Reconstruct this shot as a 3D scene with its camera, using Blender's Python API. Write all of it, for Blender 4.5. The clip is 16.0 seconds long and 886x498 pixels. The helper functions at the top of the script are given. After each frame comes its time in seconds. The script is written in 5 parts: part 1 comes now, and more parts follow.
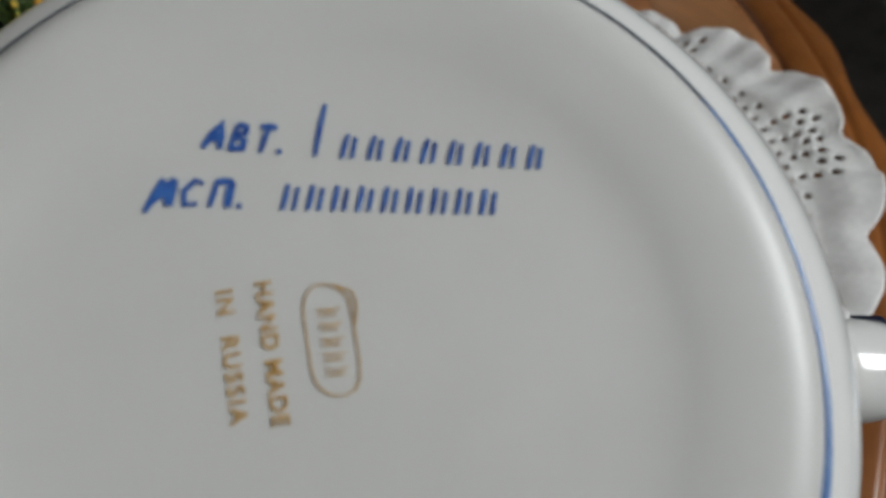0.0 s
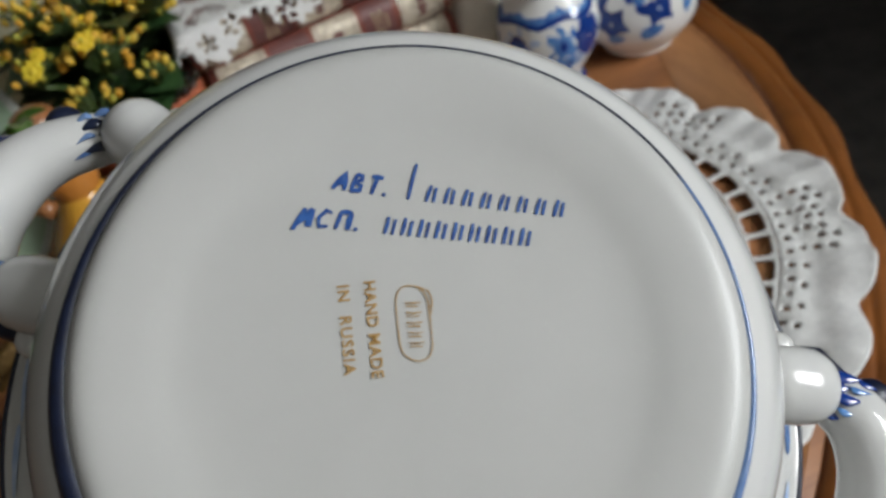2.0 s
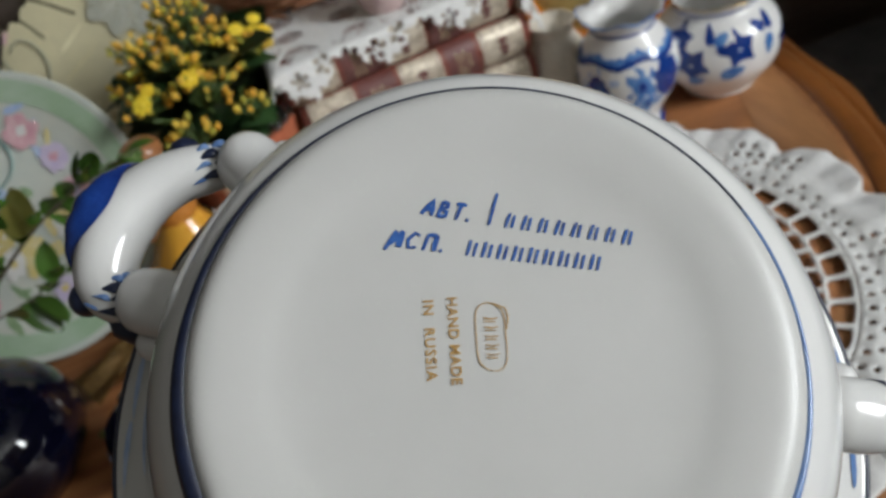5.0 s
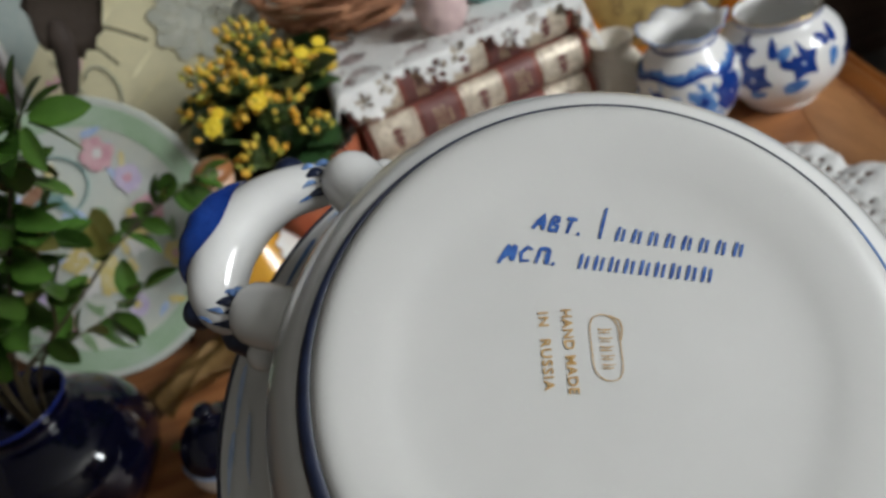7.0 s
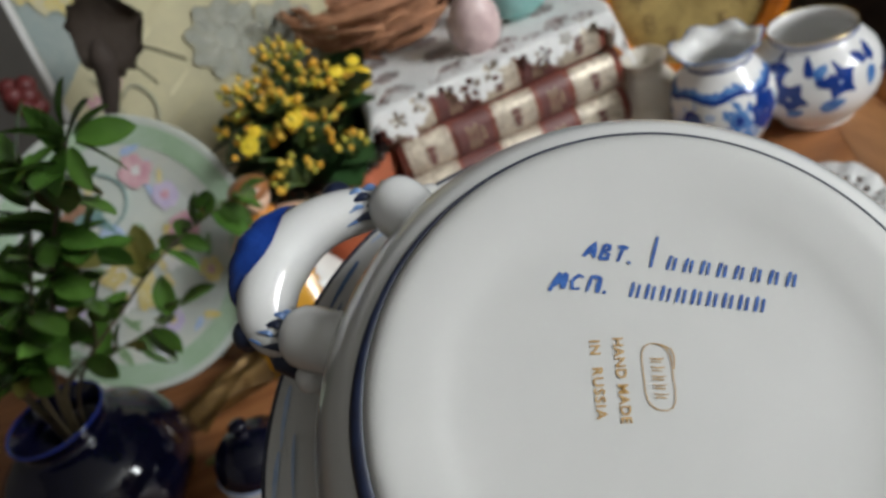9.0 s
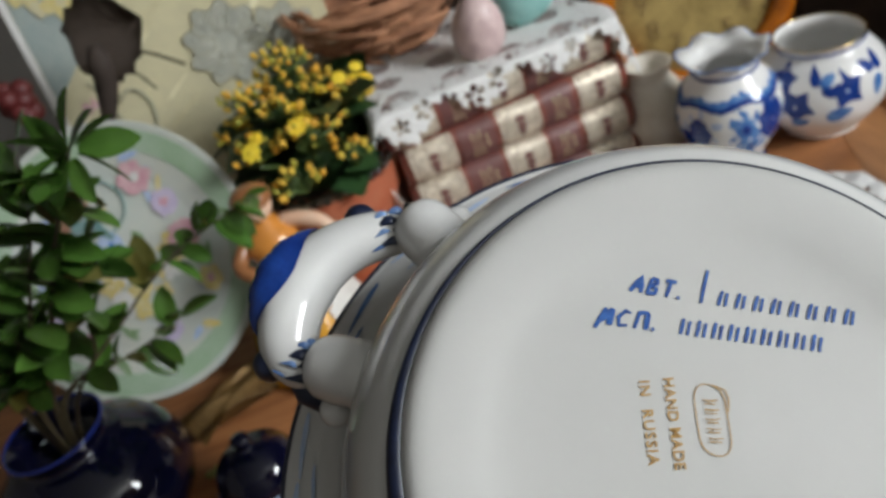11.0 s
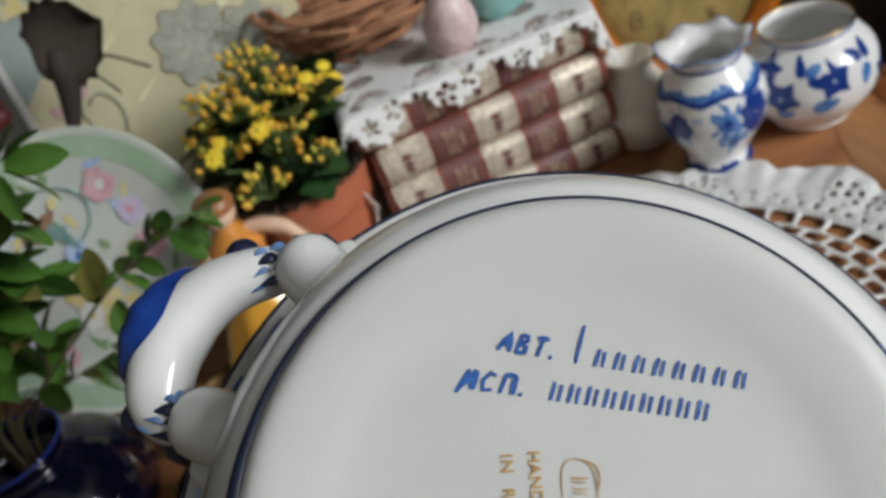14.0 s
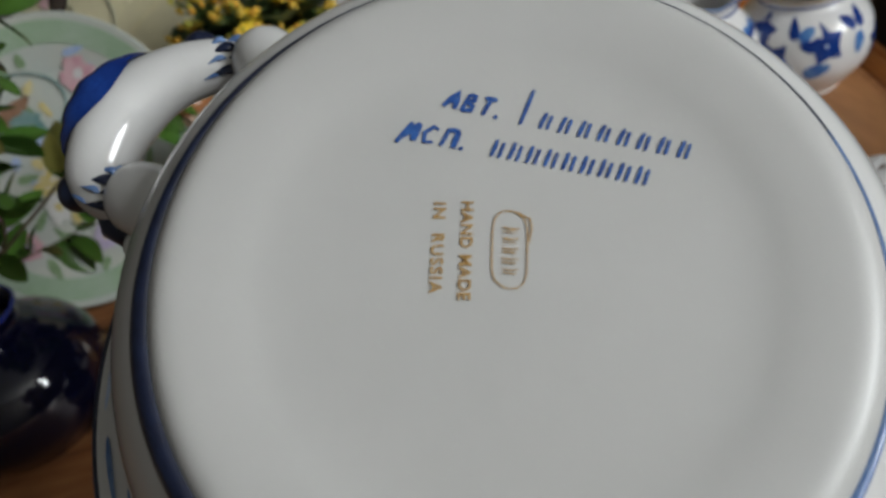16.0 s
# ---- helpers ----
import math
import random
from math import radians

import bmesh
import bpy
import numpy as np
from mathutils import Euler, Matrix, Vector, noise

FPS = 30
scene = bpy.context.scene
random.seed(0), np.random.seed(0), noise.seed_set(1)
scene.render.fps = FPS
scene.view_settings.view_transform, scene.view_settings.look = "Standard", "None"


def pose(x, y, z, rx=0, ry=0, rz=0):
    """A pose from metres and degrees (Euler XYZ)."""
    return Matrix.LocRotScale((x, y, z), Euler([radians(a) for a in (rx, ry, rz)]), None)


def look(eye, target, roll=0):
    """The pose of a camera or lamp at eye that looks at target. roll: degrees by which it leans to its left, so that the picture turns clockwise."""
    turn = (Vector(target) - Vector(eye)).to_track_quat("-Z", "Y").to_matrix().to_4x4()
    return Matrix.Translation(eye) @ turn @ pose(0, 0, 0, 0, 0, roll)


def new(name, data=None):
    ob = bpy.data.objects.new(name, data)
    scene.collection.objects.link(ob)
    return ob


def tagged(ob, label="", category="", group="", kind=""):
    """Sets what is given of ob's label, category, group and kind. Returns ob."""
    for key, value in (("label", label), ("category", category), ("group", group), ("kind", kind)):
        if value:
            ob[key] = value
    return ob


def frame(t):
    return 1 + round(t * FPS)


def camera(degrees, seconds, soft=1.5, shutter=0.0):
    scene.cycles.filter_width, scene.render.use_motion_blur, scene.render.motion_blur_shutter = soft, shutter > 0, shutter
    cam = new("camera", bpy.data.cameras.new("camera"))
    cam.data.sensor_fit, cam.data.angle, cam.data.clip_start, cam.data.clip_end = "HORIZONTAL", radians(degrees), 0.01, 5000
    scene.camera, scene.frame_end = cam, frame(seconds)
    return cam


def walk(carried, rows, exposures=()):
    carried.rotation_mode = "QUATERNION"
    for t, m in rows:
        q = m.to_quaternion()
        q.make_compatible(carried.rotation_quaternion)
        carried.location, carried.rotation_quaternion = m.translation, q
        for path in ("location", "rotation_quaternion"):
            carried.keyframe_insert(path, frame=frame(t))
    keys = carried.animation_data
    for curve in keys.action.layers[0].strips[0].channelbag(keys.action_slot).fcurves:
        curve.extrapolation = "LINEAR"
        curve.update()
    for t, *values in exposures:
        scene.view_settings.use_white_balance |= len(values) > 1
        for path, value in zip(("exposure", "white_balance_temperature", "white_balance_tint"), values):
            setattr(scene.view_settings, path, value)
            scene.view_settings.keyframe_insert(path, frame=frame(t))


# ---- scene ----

# ---- camera and walk ----
cam = camera(58.0, 16.0, soft=2.9)
cam.data.dof.use_dof, cam.data.dof.focus_distance, cam.data.dof.aperture_fstop = True, 0.165, 20.0
PATH = [
    (0, (0.0090, 0.0090, 0.3232), (0.0475, 0.2135, 0.1072), -20.06),
    (0.5, (-0.0032, -0.0091, 0.3378), (0.0350, 0.2003, 0.1264), -18.85),
    (1, (-0.0095, -0.0223, 0.3372), (0.0402, 0.1941, 0.1354), -16.46),
    (1.5, (-0.0105, -0.0224, 0.3481), (0.0320, 0.1983, 0.1494), -16.64),
    (2, (-0.0038, -0.0221, 0.3509), (0.0367, 0.1974, 0.1505), -16.69),
    (2.5, (-0.0058, -0.0248, 0.3548), (0.0343, 0.1938, 0.1533), -16.36),
    (3, (-0.0037, -0.0270, 0.3576), (0.0328, 0.1923, 0.1561), -17.40),
    (3.5, (-0.0043, -0.0291, 0.3577), (0.0284, 0.1954, 0.1614), -17.52),
    (6, (-0.0123, -0.0356, 0.3600), (0.0001, 0.2051, 0.1814), -19.97),
    (6.5, (-0.0168, -0.0348, 0.3617), (-0.0071, 0.2083, 0.1862), -20.36),
    (7, (-0.0203, -0.0352, 0.3645), (-0.0131, 0.2088, 0.1900), -20.76),
    (7.5, (-0.0199, -0.0344, 0.3640), (-0.0149, 0.2115, 0.1921), -20.88),
    (8, (-0.0210, -0.0352, 0.3648), (-0.0179, 0.2116, 0.1942), -21.08),
    (8.5, (-0.0223, -0.0343, 0.3673), (-0.0205, 0.2135, 0.1982), -21.17),
    (9, (-0.0242, -0.0340, 0.3690), (-0.0239, 0.2148, 0.2014), -21.33),
    (11.5, (-0.0311, -0.0212, 0.3728), (-0.0271, 0.2268, 0.2040), -20.67),
    (12, (-0.0208, -0.0215, 0.3635), (-0.0193, 0.2281, 0.1971), -21.06),
    (12.5, (-0.0131, -0.0183, 0.3612), (-0.0137, 0.2316, 0.1952), -21.48),
    (13, (-0.0027, -0.0136, 0.3661), (-0.0045, 0.2348, 0.1980), -21.94),
    (13.5, (0.0008, -0.0105, 0.3661), (-0.0009, 0.2369, 0.1965), -22.13),
    (14, (0.0010, -0.0083, 0.3630), (-0.0021, 0.2384, 0.1923), -22.54),
    (14.5, (0.0124, -0.0122, 0.3502), (0.0055, 0.2363, 0.1823), -23.00),
    (15, (0.0085, -0.0295, 0.3489), (-0.0005, 0.2198, 0.1822), -23.24),
    (15.5, (0.0094, -0.0413, 0.3385), (-0.0050, 0.2110, 0.1768), -22.51),
    (16, (-0.0053, -0.0280, 0.3301), (-0.0046, 0.2136, 0.1522), -16.21),
]
walk(cam, [(t, look(eye, target, roll)) for t, eye, target, roll in PATH],
     exposures=[(0.0, -0.62), (0.5, -0.58), (1.0, -0.50), (2.0, -0.42), (3.5, -0.38), (8.0, -0.22), (11.5, -0.14), (14.5, -0.20), (15.5, -0.42), (16.0, -0.58)])

# ---- light: daylight through the one window, in the wall to the right of the camera ----
world = bpy.data.worlds.new("sky")
world.use_nodes = True
scene.world = world
wn = world.node_tree.nodes
sky = wn.new("ShaderNodeTexSky")
sky.sky_type, sky.sun_disc = "NISHITA", False
sky.sun_elevation, sky.sun_rotation = radians(38), radians(200)
world.node_tree.links.new(sky.outputs[0], wn["Background"].inputs[0])
wn["Background"].inputs[1].default_value = 0.1
WIN = (1.6, -0.95, 1.22)          # middle of the window opening, on the inner face of the wall
WIN_W, WIN_H = 0.98, 0.90
lamp = bpy.data.lights.new("window_daylight", "AREA")
lamp.shape, lamp.size, lamp.size_y, lamp.energy = "RECTANGLE", WIN_W - 0.04, WIN_H - 0.04, 150.0
lamp.color = (0.93, 0.975, 1.0)
new("window_daylight", lamp).matrix_world = pose(WIN[0] + 0.09, WIN[1], WIN[2], 90, 0, 90)


# ---- materials ----
def mat(name, colour, rough=0.5, metal=0.0, coat=0.0, vary=0.0, scale=40.0, tint=None, bump=0.0, bump_scale=200.0,
        stretch=(1, 1, 1), sss=0.0, island=0.0):
    m = bpy.data.materials.new(name)
    m.use_nodes = True
    nt, b = m.node_tree, m.node_tree.nodes["Principled BSDF"]
    b.inputs["Base Color"].default_value = (*colour, 1)
    b.inputs["Roughness"].default_value = rough
    b.inputs["Metallic"].default_value = metal
    b.inputs["Coat Weight"].default_value = coat
    b.inputs["Coat Roughness"].default_value = 0.06
    if sss:
        b.inputs["Subsurface Weight"].default_value = sss
        b.inputs["Subsurface Radius"].default_value = (0.004, 0.004, 0.003)
    tc = nt.nodes.new("ShaderNodeTexCoord")
    mp = nt.nodes.new("ShaderNodeMapping")
    mp.inputs["Scale"].default_value = stretch
    nt.links.new(tc.outputs["Object"], mp.inputs[0])
    if vary or island:
        n1 = nt.nodes.new("ShaderNodeTexNoise")
        n1.inputs["Scale"].default_value, n1.inputs["Detail"].default_value = scale, 6
        nt.links.new(mp.outputs[0], n1.inputs["Vector"])
        n2 = nt.nodes.new("ShaderNodeTexNoise")
        n2.inputs["Scale"].default_value, n2.inputs["Detail"].default_value = scale * 7, 3
        nt.links.new(mp.outputs[0], n2.inputs["Vector"])
        add = nt.nodes.new("ShaderNodeMath")
        add.operation = "MULTIPLY_ADD"
        nt.links.new(n2.outputs["Fac"], add.inputs[0])
        add.inputs[1].default_value = 0.35
        nt.links.new(n1.outputs["Fac"], add.inputs[2])
        out = add.outputs[0]
        if island:
            oi = nt.nodes.new("ShaderNodeObjectInfo")
            a2 = nt.nodes.new("ShaderNodeMath")
            a2.operation = "MULTIPLY_ADD"
            nt.links.new(oi.outputs["Random"], a2.inputs[0])
            a2.inputs[1].default_value = island
            nt.links.new(out, a2.inputs[2])
            out = a2.outputs[0]
        ramp = nt.nodes.new("ShaderNodeMapRange")
        ramp.inputs["From Min"].default_value, ramp.inputs["From Max"].default_value = 0.42, 0.92 + island
        nt.links.new(out, ramp.inputs["Value"])
        mix = nt.nodes.new("ShaderNodeMix")
        mix.data_type = "RGBA"
        t = tint or tuple(c * (1 - vary) for c in colour)
        mix.inputs["A"].default_value, mix.inputs["B"].default_value = (*colour, 1), (*t, 1)
        nt.links.new(ramp.outputs[0], mix.inputs["Factor"])
        nt.links.new(mix.outputs["Result"], b.inputs["Base Color"])
    if bump:
        n3 = nt.nodes.new("ShaderNodeTexNoise")
        n3.inputs["Scale"].default_value, n3.inputs["Detail"].default_value = bump_scale, 4
        nt.links.new(mp.outputs[0], n3.inputs["Vector"])
        bp = nt.nodes.new("ShaderNodeBump")
        bp.inputs["Strength"].default_value, bp.inputs["Distance"].default_value = bump, 0.001
        nt.links.new(n3.outputs["Fac"], bp.inputs["Height"])
        nt.links.new(bp.outputs[0], b.inputs["Normal"])
    return m


BOWL_GLAZE = mat("bowl_glaze", (0.60, 0.595, 0.578), 0.13, coat=0.2, vary=0.05, scale=9, bump=0.04, bump_scale=60, sss=0.05)
PORCELAIN = mat("porcelain_glaze", (0.80, 0.79, 0.77), 0.18, coat=0.12, vary=0.035, scale=9, bump=0.04, bump_scale=60, sss=0.05)
BISQUE = mat("porcelain_base", (0.480, 0.475, 0.455), 0.42, vary=0.07, scale=14, tint=(0.445, 0.44, 0.42), bump=0.06, bump_scale=90)
COBALT = mat("cobalt_paint", (0.006, 0.024, 0.17), 0.16, coat=0.15, vary=0.6, scale=160, tint=(0.011, 0.052, 0.27))
COBALT_DARK = mat("cobalt_dark_paint", (0.004, 0.006, 0.018), 0.4, vary=0.4, scale=220, tint=(0.008, 0.014, 0.040))
COBALT_MID = mat("cobalt_wash_paint", (0.022, 0.105, 0.38), 0.12, coat=0.3, vary=0.6, scale=150, tint=(0.13, 0.29, 0.57))
COBALT_PALE = mat("pale_blue_wash", (0.30, 0.42, 0.66), 0.13, coat=0.3, vary=0.5, scale=170, tint=(0.55, 0.63, 0.76))
PEN = mat("blue_pen_paint", (0.006, 0.034, 0.185), 0.3, vary=0.7, scale=420, tint=(0.04, 0.13, 0.39))
LINE_WASH = mat("thin_blue_line_wash", (0.045, 0.11, 0.29), 0.15, coat=0.2, vary=0.6, scale=120, tint=(0.15, 0.24, 0.42))
STAMP = mat("gold_brown_stamp", (0.29, 0.145, 0.032), 0.35, vary=0.4, scale=1200, tint=(0.50, 0.33, 0.13))
GILT = mat("gilt_edge", (0.75, 0.52, 0.20), 0.22, metal=1.0, vary=0.2, scale=60)
COBALT_GLASS = mat("cobalt_glaze", (0.002, 0.0025, 0.011), 0.08, coat=0.15, vary=0.5, scale=25, tint=(0.004, 0.004, 0.02))
COBALT_LIP = mat("cobalt_lip_glaze", (0.015, 0.03, 0.20), 0.1, coat=0.5, vary=0.3, scale=40)
WOOD = mat("table_wood", (0.39, 0.165, 0.062), 0.42, coat=0.08, vary=0.6, scale=11, tint=(0.16, 0.058, 0.02), bump=0.10, bump_scale=120, stretch=(1, 9, 1))
WOOD_INLAY = mat("table_inlay_wood", (0.44, 0.21, 0.085), 0.45, vary=0.45, scale=9, tint=(0.25, 0.11, 0.045), bump=0.08, bump_scale=120, stretch=(6, 1, 1))
WOOD_RIM = mat("table_rim_wood", (0.30, 0.105, 0.025), 0.28, coat=0.2, vary=0.5, scale=12, tint=(0.15, 0.05, 0.014), bump=0.06, bump_scale=90)
COTTON = mat("white_cotton", (0.82, 0.81, 0.79), 0.85, vary=0.14, scale=300, bump=0.6, bump_scale=1400)
LACE = mat("white_lace", (0.88, 0.87, 0.85), 0.8, vary=0.12, scale=260, bump=0.5, bump_scale=1600)
LEATHER = mat("red_brown_leather", (0.31, 0.090, 0.062), 0.32, vary=0.5, scale=60, tint=(0.13, 0.036, 0.026), bump=0.25, bump_scale=900)
LEATHER_DARK = mat("plum_leather_panel", (0.20, 0.080, 0.072), 0.34, vary=0.4, scale=60, bump=0.25, bump_scale=900)
GOLD_FOIL = mat("worn_gold_foil", (0.66, 0.55, 0.36), 0.34, metal=0.55, vary=0.5, scale=110, tint=(0.42, 0.33, 0.22), bump=0.3, bump_scale=700)
PALE_FOIL = mat("pale_gold_label", (0.84, 0.76, 0.62), 0.30, metal=0.30, vary=0.6, scale=170, tint=(0.36, 0.29, 0.21), bump=0.4, bump_scale=700)
PAPER = mat("book_pages", (0.66, 0.58, 0.43), 0.8, vary=0.3, scale=30, stretch=(1, 1, 30), bump=0.4, bump_scale=60)
TERRACOTTA = mat("terracotta", (0.40, 0.088, 0.034), 0.72, vary=0.35, scale=50, tint=(0.42, 0.14, 0.07), bump=0.3, bump_scale=300)
SOIL = mat("potting_soil", (0.03, 0.02, 0.014), 0.95, vary=0.5, scale=120, bump=1.0, bump_scale=350)
LEAF = mat("glossy_green_leaf", (0.045, 0.128, 0.018), 0.24, coat=0.15, vary=0.6, scale=45, tint=(0.105, 0.22, 0.036), bump=0.2, bump_scale=160, island=0.5, sss=0.1)
LEAF_DARK = mat("dark_green_leaf", (0.018, 0.055, 0.018), 0.38, vary=0.5, scale=50, tint=(0.045, 0.10, 0.03), bump=0.2, bump_scale=160, island=0.4)
LEAF_OLIVE = mat("olive_leaf", (0.15, 0.16, 0.035), 0.5, vary=0.4, scale=60, tint=(0.30, 0.26, 0.06), island=0.6)
STEM = mat("green_brown_stem", (0.085, 0.07, 0.03), 0.6, vary=0.5, scale=90, tint=(0.04, 0.025, 0.015))
STEM_GREEN = mat("green_stem", (0.09, 0.15, 0.035), 0.5, vary=0.4, scale=90)
PETAL_Y = mat("yellow_petal", (0.82, 0.66, 0.05), 0.5, vary=0.3, scale=200, tint=(0.80, 0.50, 0.02), island=0.4)
PETAL_O = mat("orange_bud", (0.74, 0.33, 0.025), 0.5, vary=0.5, scale=200, tint=(0.62, 0.50, 0.06), island=0.6)
CALYX = mat("yellow_green_bud", (0.30, 0.31, 0.04), 0.5, vary=0.3, scale=200, tint=(0.5, 0.42, 0.05), island=0.5)
DRY = mat("dried_brown_leaf", (0.085, 0.062, 0.046), 0.8, vary=0.5, scale=60, tint=(0.10, 0.075, 0.06), bump=0.6, bump_scale=220)
DRY_DARK = mat("dark_dried_bud", (0.045, 0.030, 0.022), 0.8, vary=0.4, scale=80, bump=0.5, bump_scale=200)
TWIG = mat("nest_twig", (0.60, 0.29, 0.15), 0.75, vary=0.6, scale=80, tint=(0.20, 0.085, 0.045), bump=0.5, bump_scale=300, island=0.4)
EGG_PINK = mat("pink_speckled_shell", (0.80, 0.63, 0.60), 0.38, vary=0.5, scale=130, tint=(0.52, 0.36, 0.36), bump=0.1, bump_scale=400)
EGG_BLUE = mat("turquoise_shell", (0.25, 0.55, 0.52), 0.4, vary=0.3, scale=110, tint=(0.36, 0.62, 0.58), bump=0.1, bump_scale=400)
BRASS = mat("brass_dial", (0.56, 0.41, 0.15), 0.42, metal=0.3, vary=0.45, scale=30, tint=(0.26, 0.18, 0.055), bump=0.2, bump_scale=200)
BRASS_DARK = mat("dark_brass", (0.10, 0.06, 0.02), 0.4, metal=0.6, vary=0.3, scale=90)
DIAL_INK = mat("worn_dial_ink", (0.20, 0.125, 0.045), 0.45, metal=0.3, vary=0.5, scale=120, tint=(0.36, 0.25, 0.09))
AMBER = mat("amber_resin", (0.62, 0.20, 0.015), 0.15, coat=0.4, vary=0.6, scale=40, tint=(0.30, 0.075, 0.006), sss=0.2)
CREAM = mat("cream_ceramic", (0.84, 0.80, 0.71), 0.45, vary=0.3, scale=40, tint=(0.62, 0.56, 0.46), bump=0.2, bump_scale=200)
PLATE_GREEN = mat("pale_green_glaze", (0.29, 0.42, 0.26), 0.15, coat=0.3, vary=0.4, scale=40, tint=(0.40, 0.50, 0.38))
PLATE_CREAM = mat("plate_cream_glaze", (0.58, 0.58, 0.50), 0.15, coat=0.3, vary=0.4, scale=22, tint=(0.46, 0.52, 0.49))
ROSE = mat("rose_paint", (0.55, 0.25, 0.30), 0.2, vary=0.5, scale=120, tint=(0.70, 0.50, 0.52))
LILAC = mat("lilac_paint", (0.48, 0.40, 0.58), 0.25, vary=0.5, scale=120, tint=(0.62, 0.56, 0.66))
OCHRE = mat("ochre_paint", (0.62, 0.48, 0.14), 0.2, vary=0.5, scale=120, tint=(0.68, 0.62, 0.36))
LEAF_PAINT = mat("green_paint", (0.16, 0.26, 0.12), 0.2, vary=0.5, scale=120, tint=(0.30, 0.40, 0.24))
BIRD_TEAL = mat("teal_paint", (0.10, 0.22, 0.22), 0.2, vary=0.6, scale=150, tint=(0.25, 0.36, 0.33))
BIRD_BROWN = mat("brown_paint", (0.20, 0.10, 0.06), 0.2, vary=0.6, scale=150, tint=(0.36, 0.22, 0.14))
GOLD_CLOTH = mat("gold_brocade", (0.36, 0.22, 0.075), 0.32, metal=0.5, vary=0.6, scale=45, tint=(0.14, 0.075, 0.025), bump=0.5, bump_scale=500)
YELLOW_GLAZE = mat("yellow_glaze", (0.68, 0.36, 0.045), 0.25, coat=0.3, vary=0.3, scale=40, tint=(0.60, 0.28, 0.03))
PEACH_GLAZE = mat("peach_glaze", (0.72, 0.43, 0.28), 0.3, coat=0.2, vary=0.3, scale=50, tint=(0.70, 0.55, 0.42))
HAIR_GLAZE = mat("brown_hair_glaze", (0.36, 0.15, 0.055), 0.3, coat=0.2, vary=0.4, scale=90, tint=(0.22, 0.09, 0.035))
ORANGE_GLAZE = mat("orange_glaze", (0.66, 0.26, 0.05), 0.25, coat=0.3, vary=0.2, scale=50)
WHITE_GLAZE = mat("white_glaze", (0.76, 0.73, 0.68), 0.2, coat=0.3, vary=0.1, scale=40)
BOARD = mat("cream_printed_board", (0.68, 0.62, 0.39), 0.6, vary=0.4, scale=14, tint=(0.50, 0.46, 0.30), bump=0.15, bump_scale=200)
BOARD_LINE = mat("grey_printed_line", (0.47, 0.44, 0.31), 0.6, vary=0.4, scale=60)
BOARD_GREY = mat("grey_shell_print", (0.50, 0.50, 0.41), 0.55, vary=0.5, scale=90, tint=(0.36, 0.37, 0.32))
BOARD_SHADE = mat("straw_print", (0.55, 0.49, 0.28), 0.6, vary=0.4, scale=60, tint=(0.70, 0.64, 0.42))
BOARD_LIGHT = mat("light_straw_print", (0.86, 0.82, 0.62), 0.6, vary=0.3, scale=60, tint=(0.76, 0.69, 0.44))
BOARD_PALE = mat("pale_grey_print", (0.66, 0.66, 0.60), 0.6, vary=0.3, scale=90)
BOARD_STEM = mat("grey_green_print", (0.26, 0.28, 0.20), 0.6, vary=0.4, scale=90, tint=(0.42, 0.42, 0.32))
CARD_BLUE = mat("grey_blue_card", (0.24, 0.31, 0.31), 0.5, vary=0.6, scale=22, tint=(0.40, 0.44, 0.40))
CARD_WHITE = mat("white_card_edge", (0.72, 0.71, 0.68), 0.6, vary=0.15, scale=50)
RED = mat("red_petal", (0.11, 0.012, 0.011), 0.55, vary=0.5, scale=60, tint=(0.07, 0.008, 0.008))
WALL = mat("wall_plaster", (0.17, 0.155, 0.135), 0.9, vary=0.15, scale=4, bump=0.2, bump_scale=60)
CEIL = mat("ceiling_paint", (0.34, 0.33, 0.31), 0.9, vary=0.06, scale=3)
RUG = mat("dark_rug", (0.035, 0.032, 0.029), 0.95, vary=0.6, scale=20, tint=(0.075, 0.068, 0.06), bump=1.0, bump_scale=250)
CABINET = mat("dark_cabinet_wood", (0.045, 0.024, 0.015), 0.45, vary=0.5, scale=8, stretch=(1, 8, 8), bump=0.1)
FRAME_WHITE = mat("window_frame_paint", (0.75, 0.74, 0.72), 0.5, vary=0.05, scale=20)
STAND_WOOD = mat("stand_beech", (0.38, 0.24, 0.12), 0.5, vary=0.4, scale=20, stretch=(1, 1, 8))

GLASS = bpy.data.materials.new("clear_glass")
GLASS.use_nodes = True
gb = GLASS.node_tree.nodes["Principled BSDF"]
gb.inputs["Transmission Weight"].default_value, gb.inputs["Roughness"].default_value, gb.inputs["IOR"].default_value = 1.0, 0.03, 1.5


# ---- building helpers ----
def finish(bm, name, material, smooth=True):
    me = bpy.data.meshes.new(name)
    bmesh.ops.recalc_face_normals(bm, faces=bm.faces)
    bm.to_mesh(me)
    bm.free()
    for p in me.polygons:
        p.use_smooth = smooth
    for m in material if isinstance(material, (list, tuple)) else (material,):
        me.materials.append(m)
    return me


def part(name, bm, material, parent, label="", smooth=True, m=None):
    me = bm if isinstance(bm, bpy.types.Mesh) else finish(bm, name, material, smooth)
    ob = new(name, me)
    ob.parent = parent
    if m is not None:
        ob.matrix_basis = m
    if label:
        tagged(ob, label)
    return ob


def thing(name, m, label, category, group="", kind=""):
    ob = new(name)
    ob.empty_display_size = 0.02
    ob.matrix_basis = m
    return tagged(ob, label, category, group, kind)


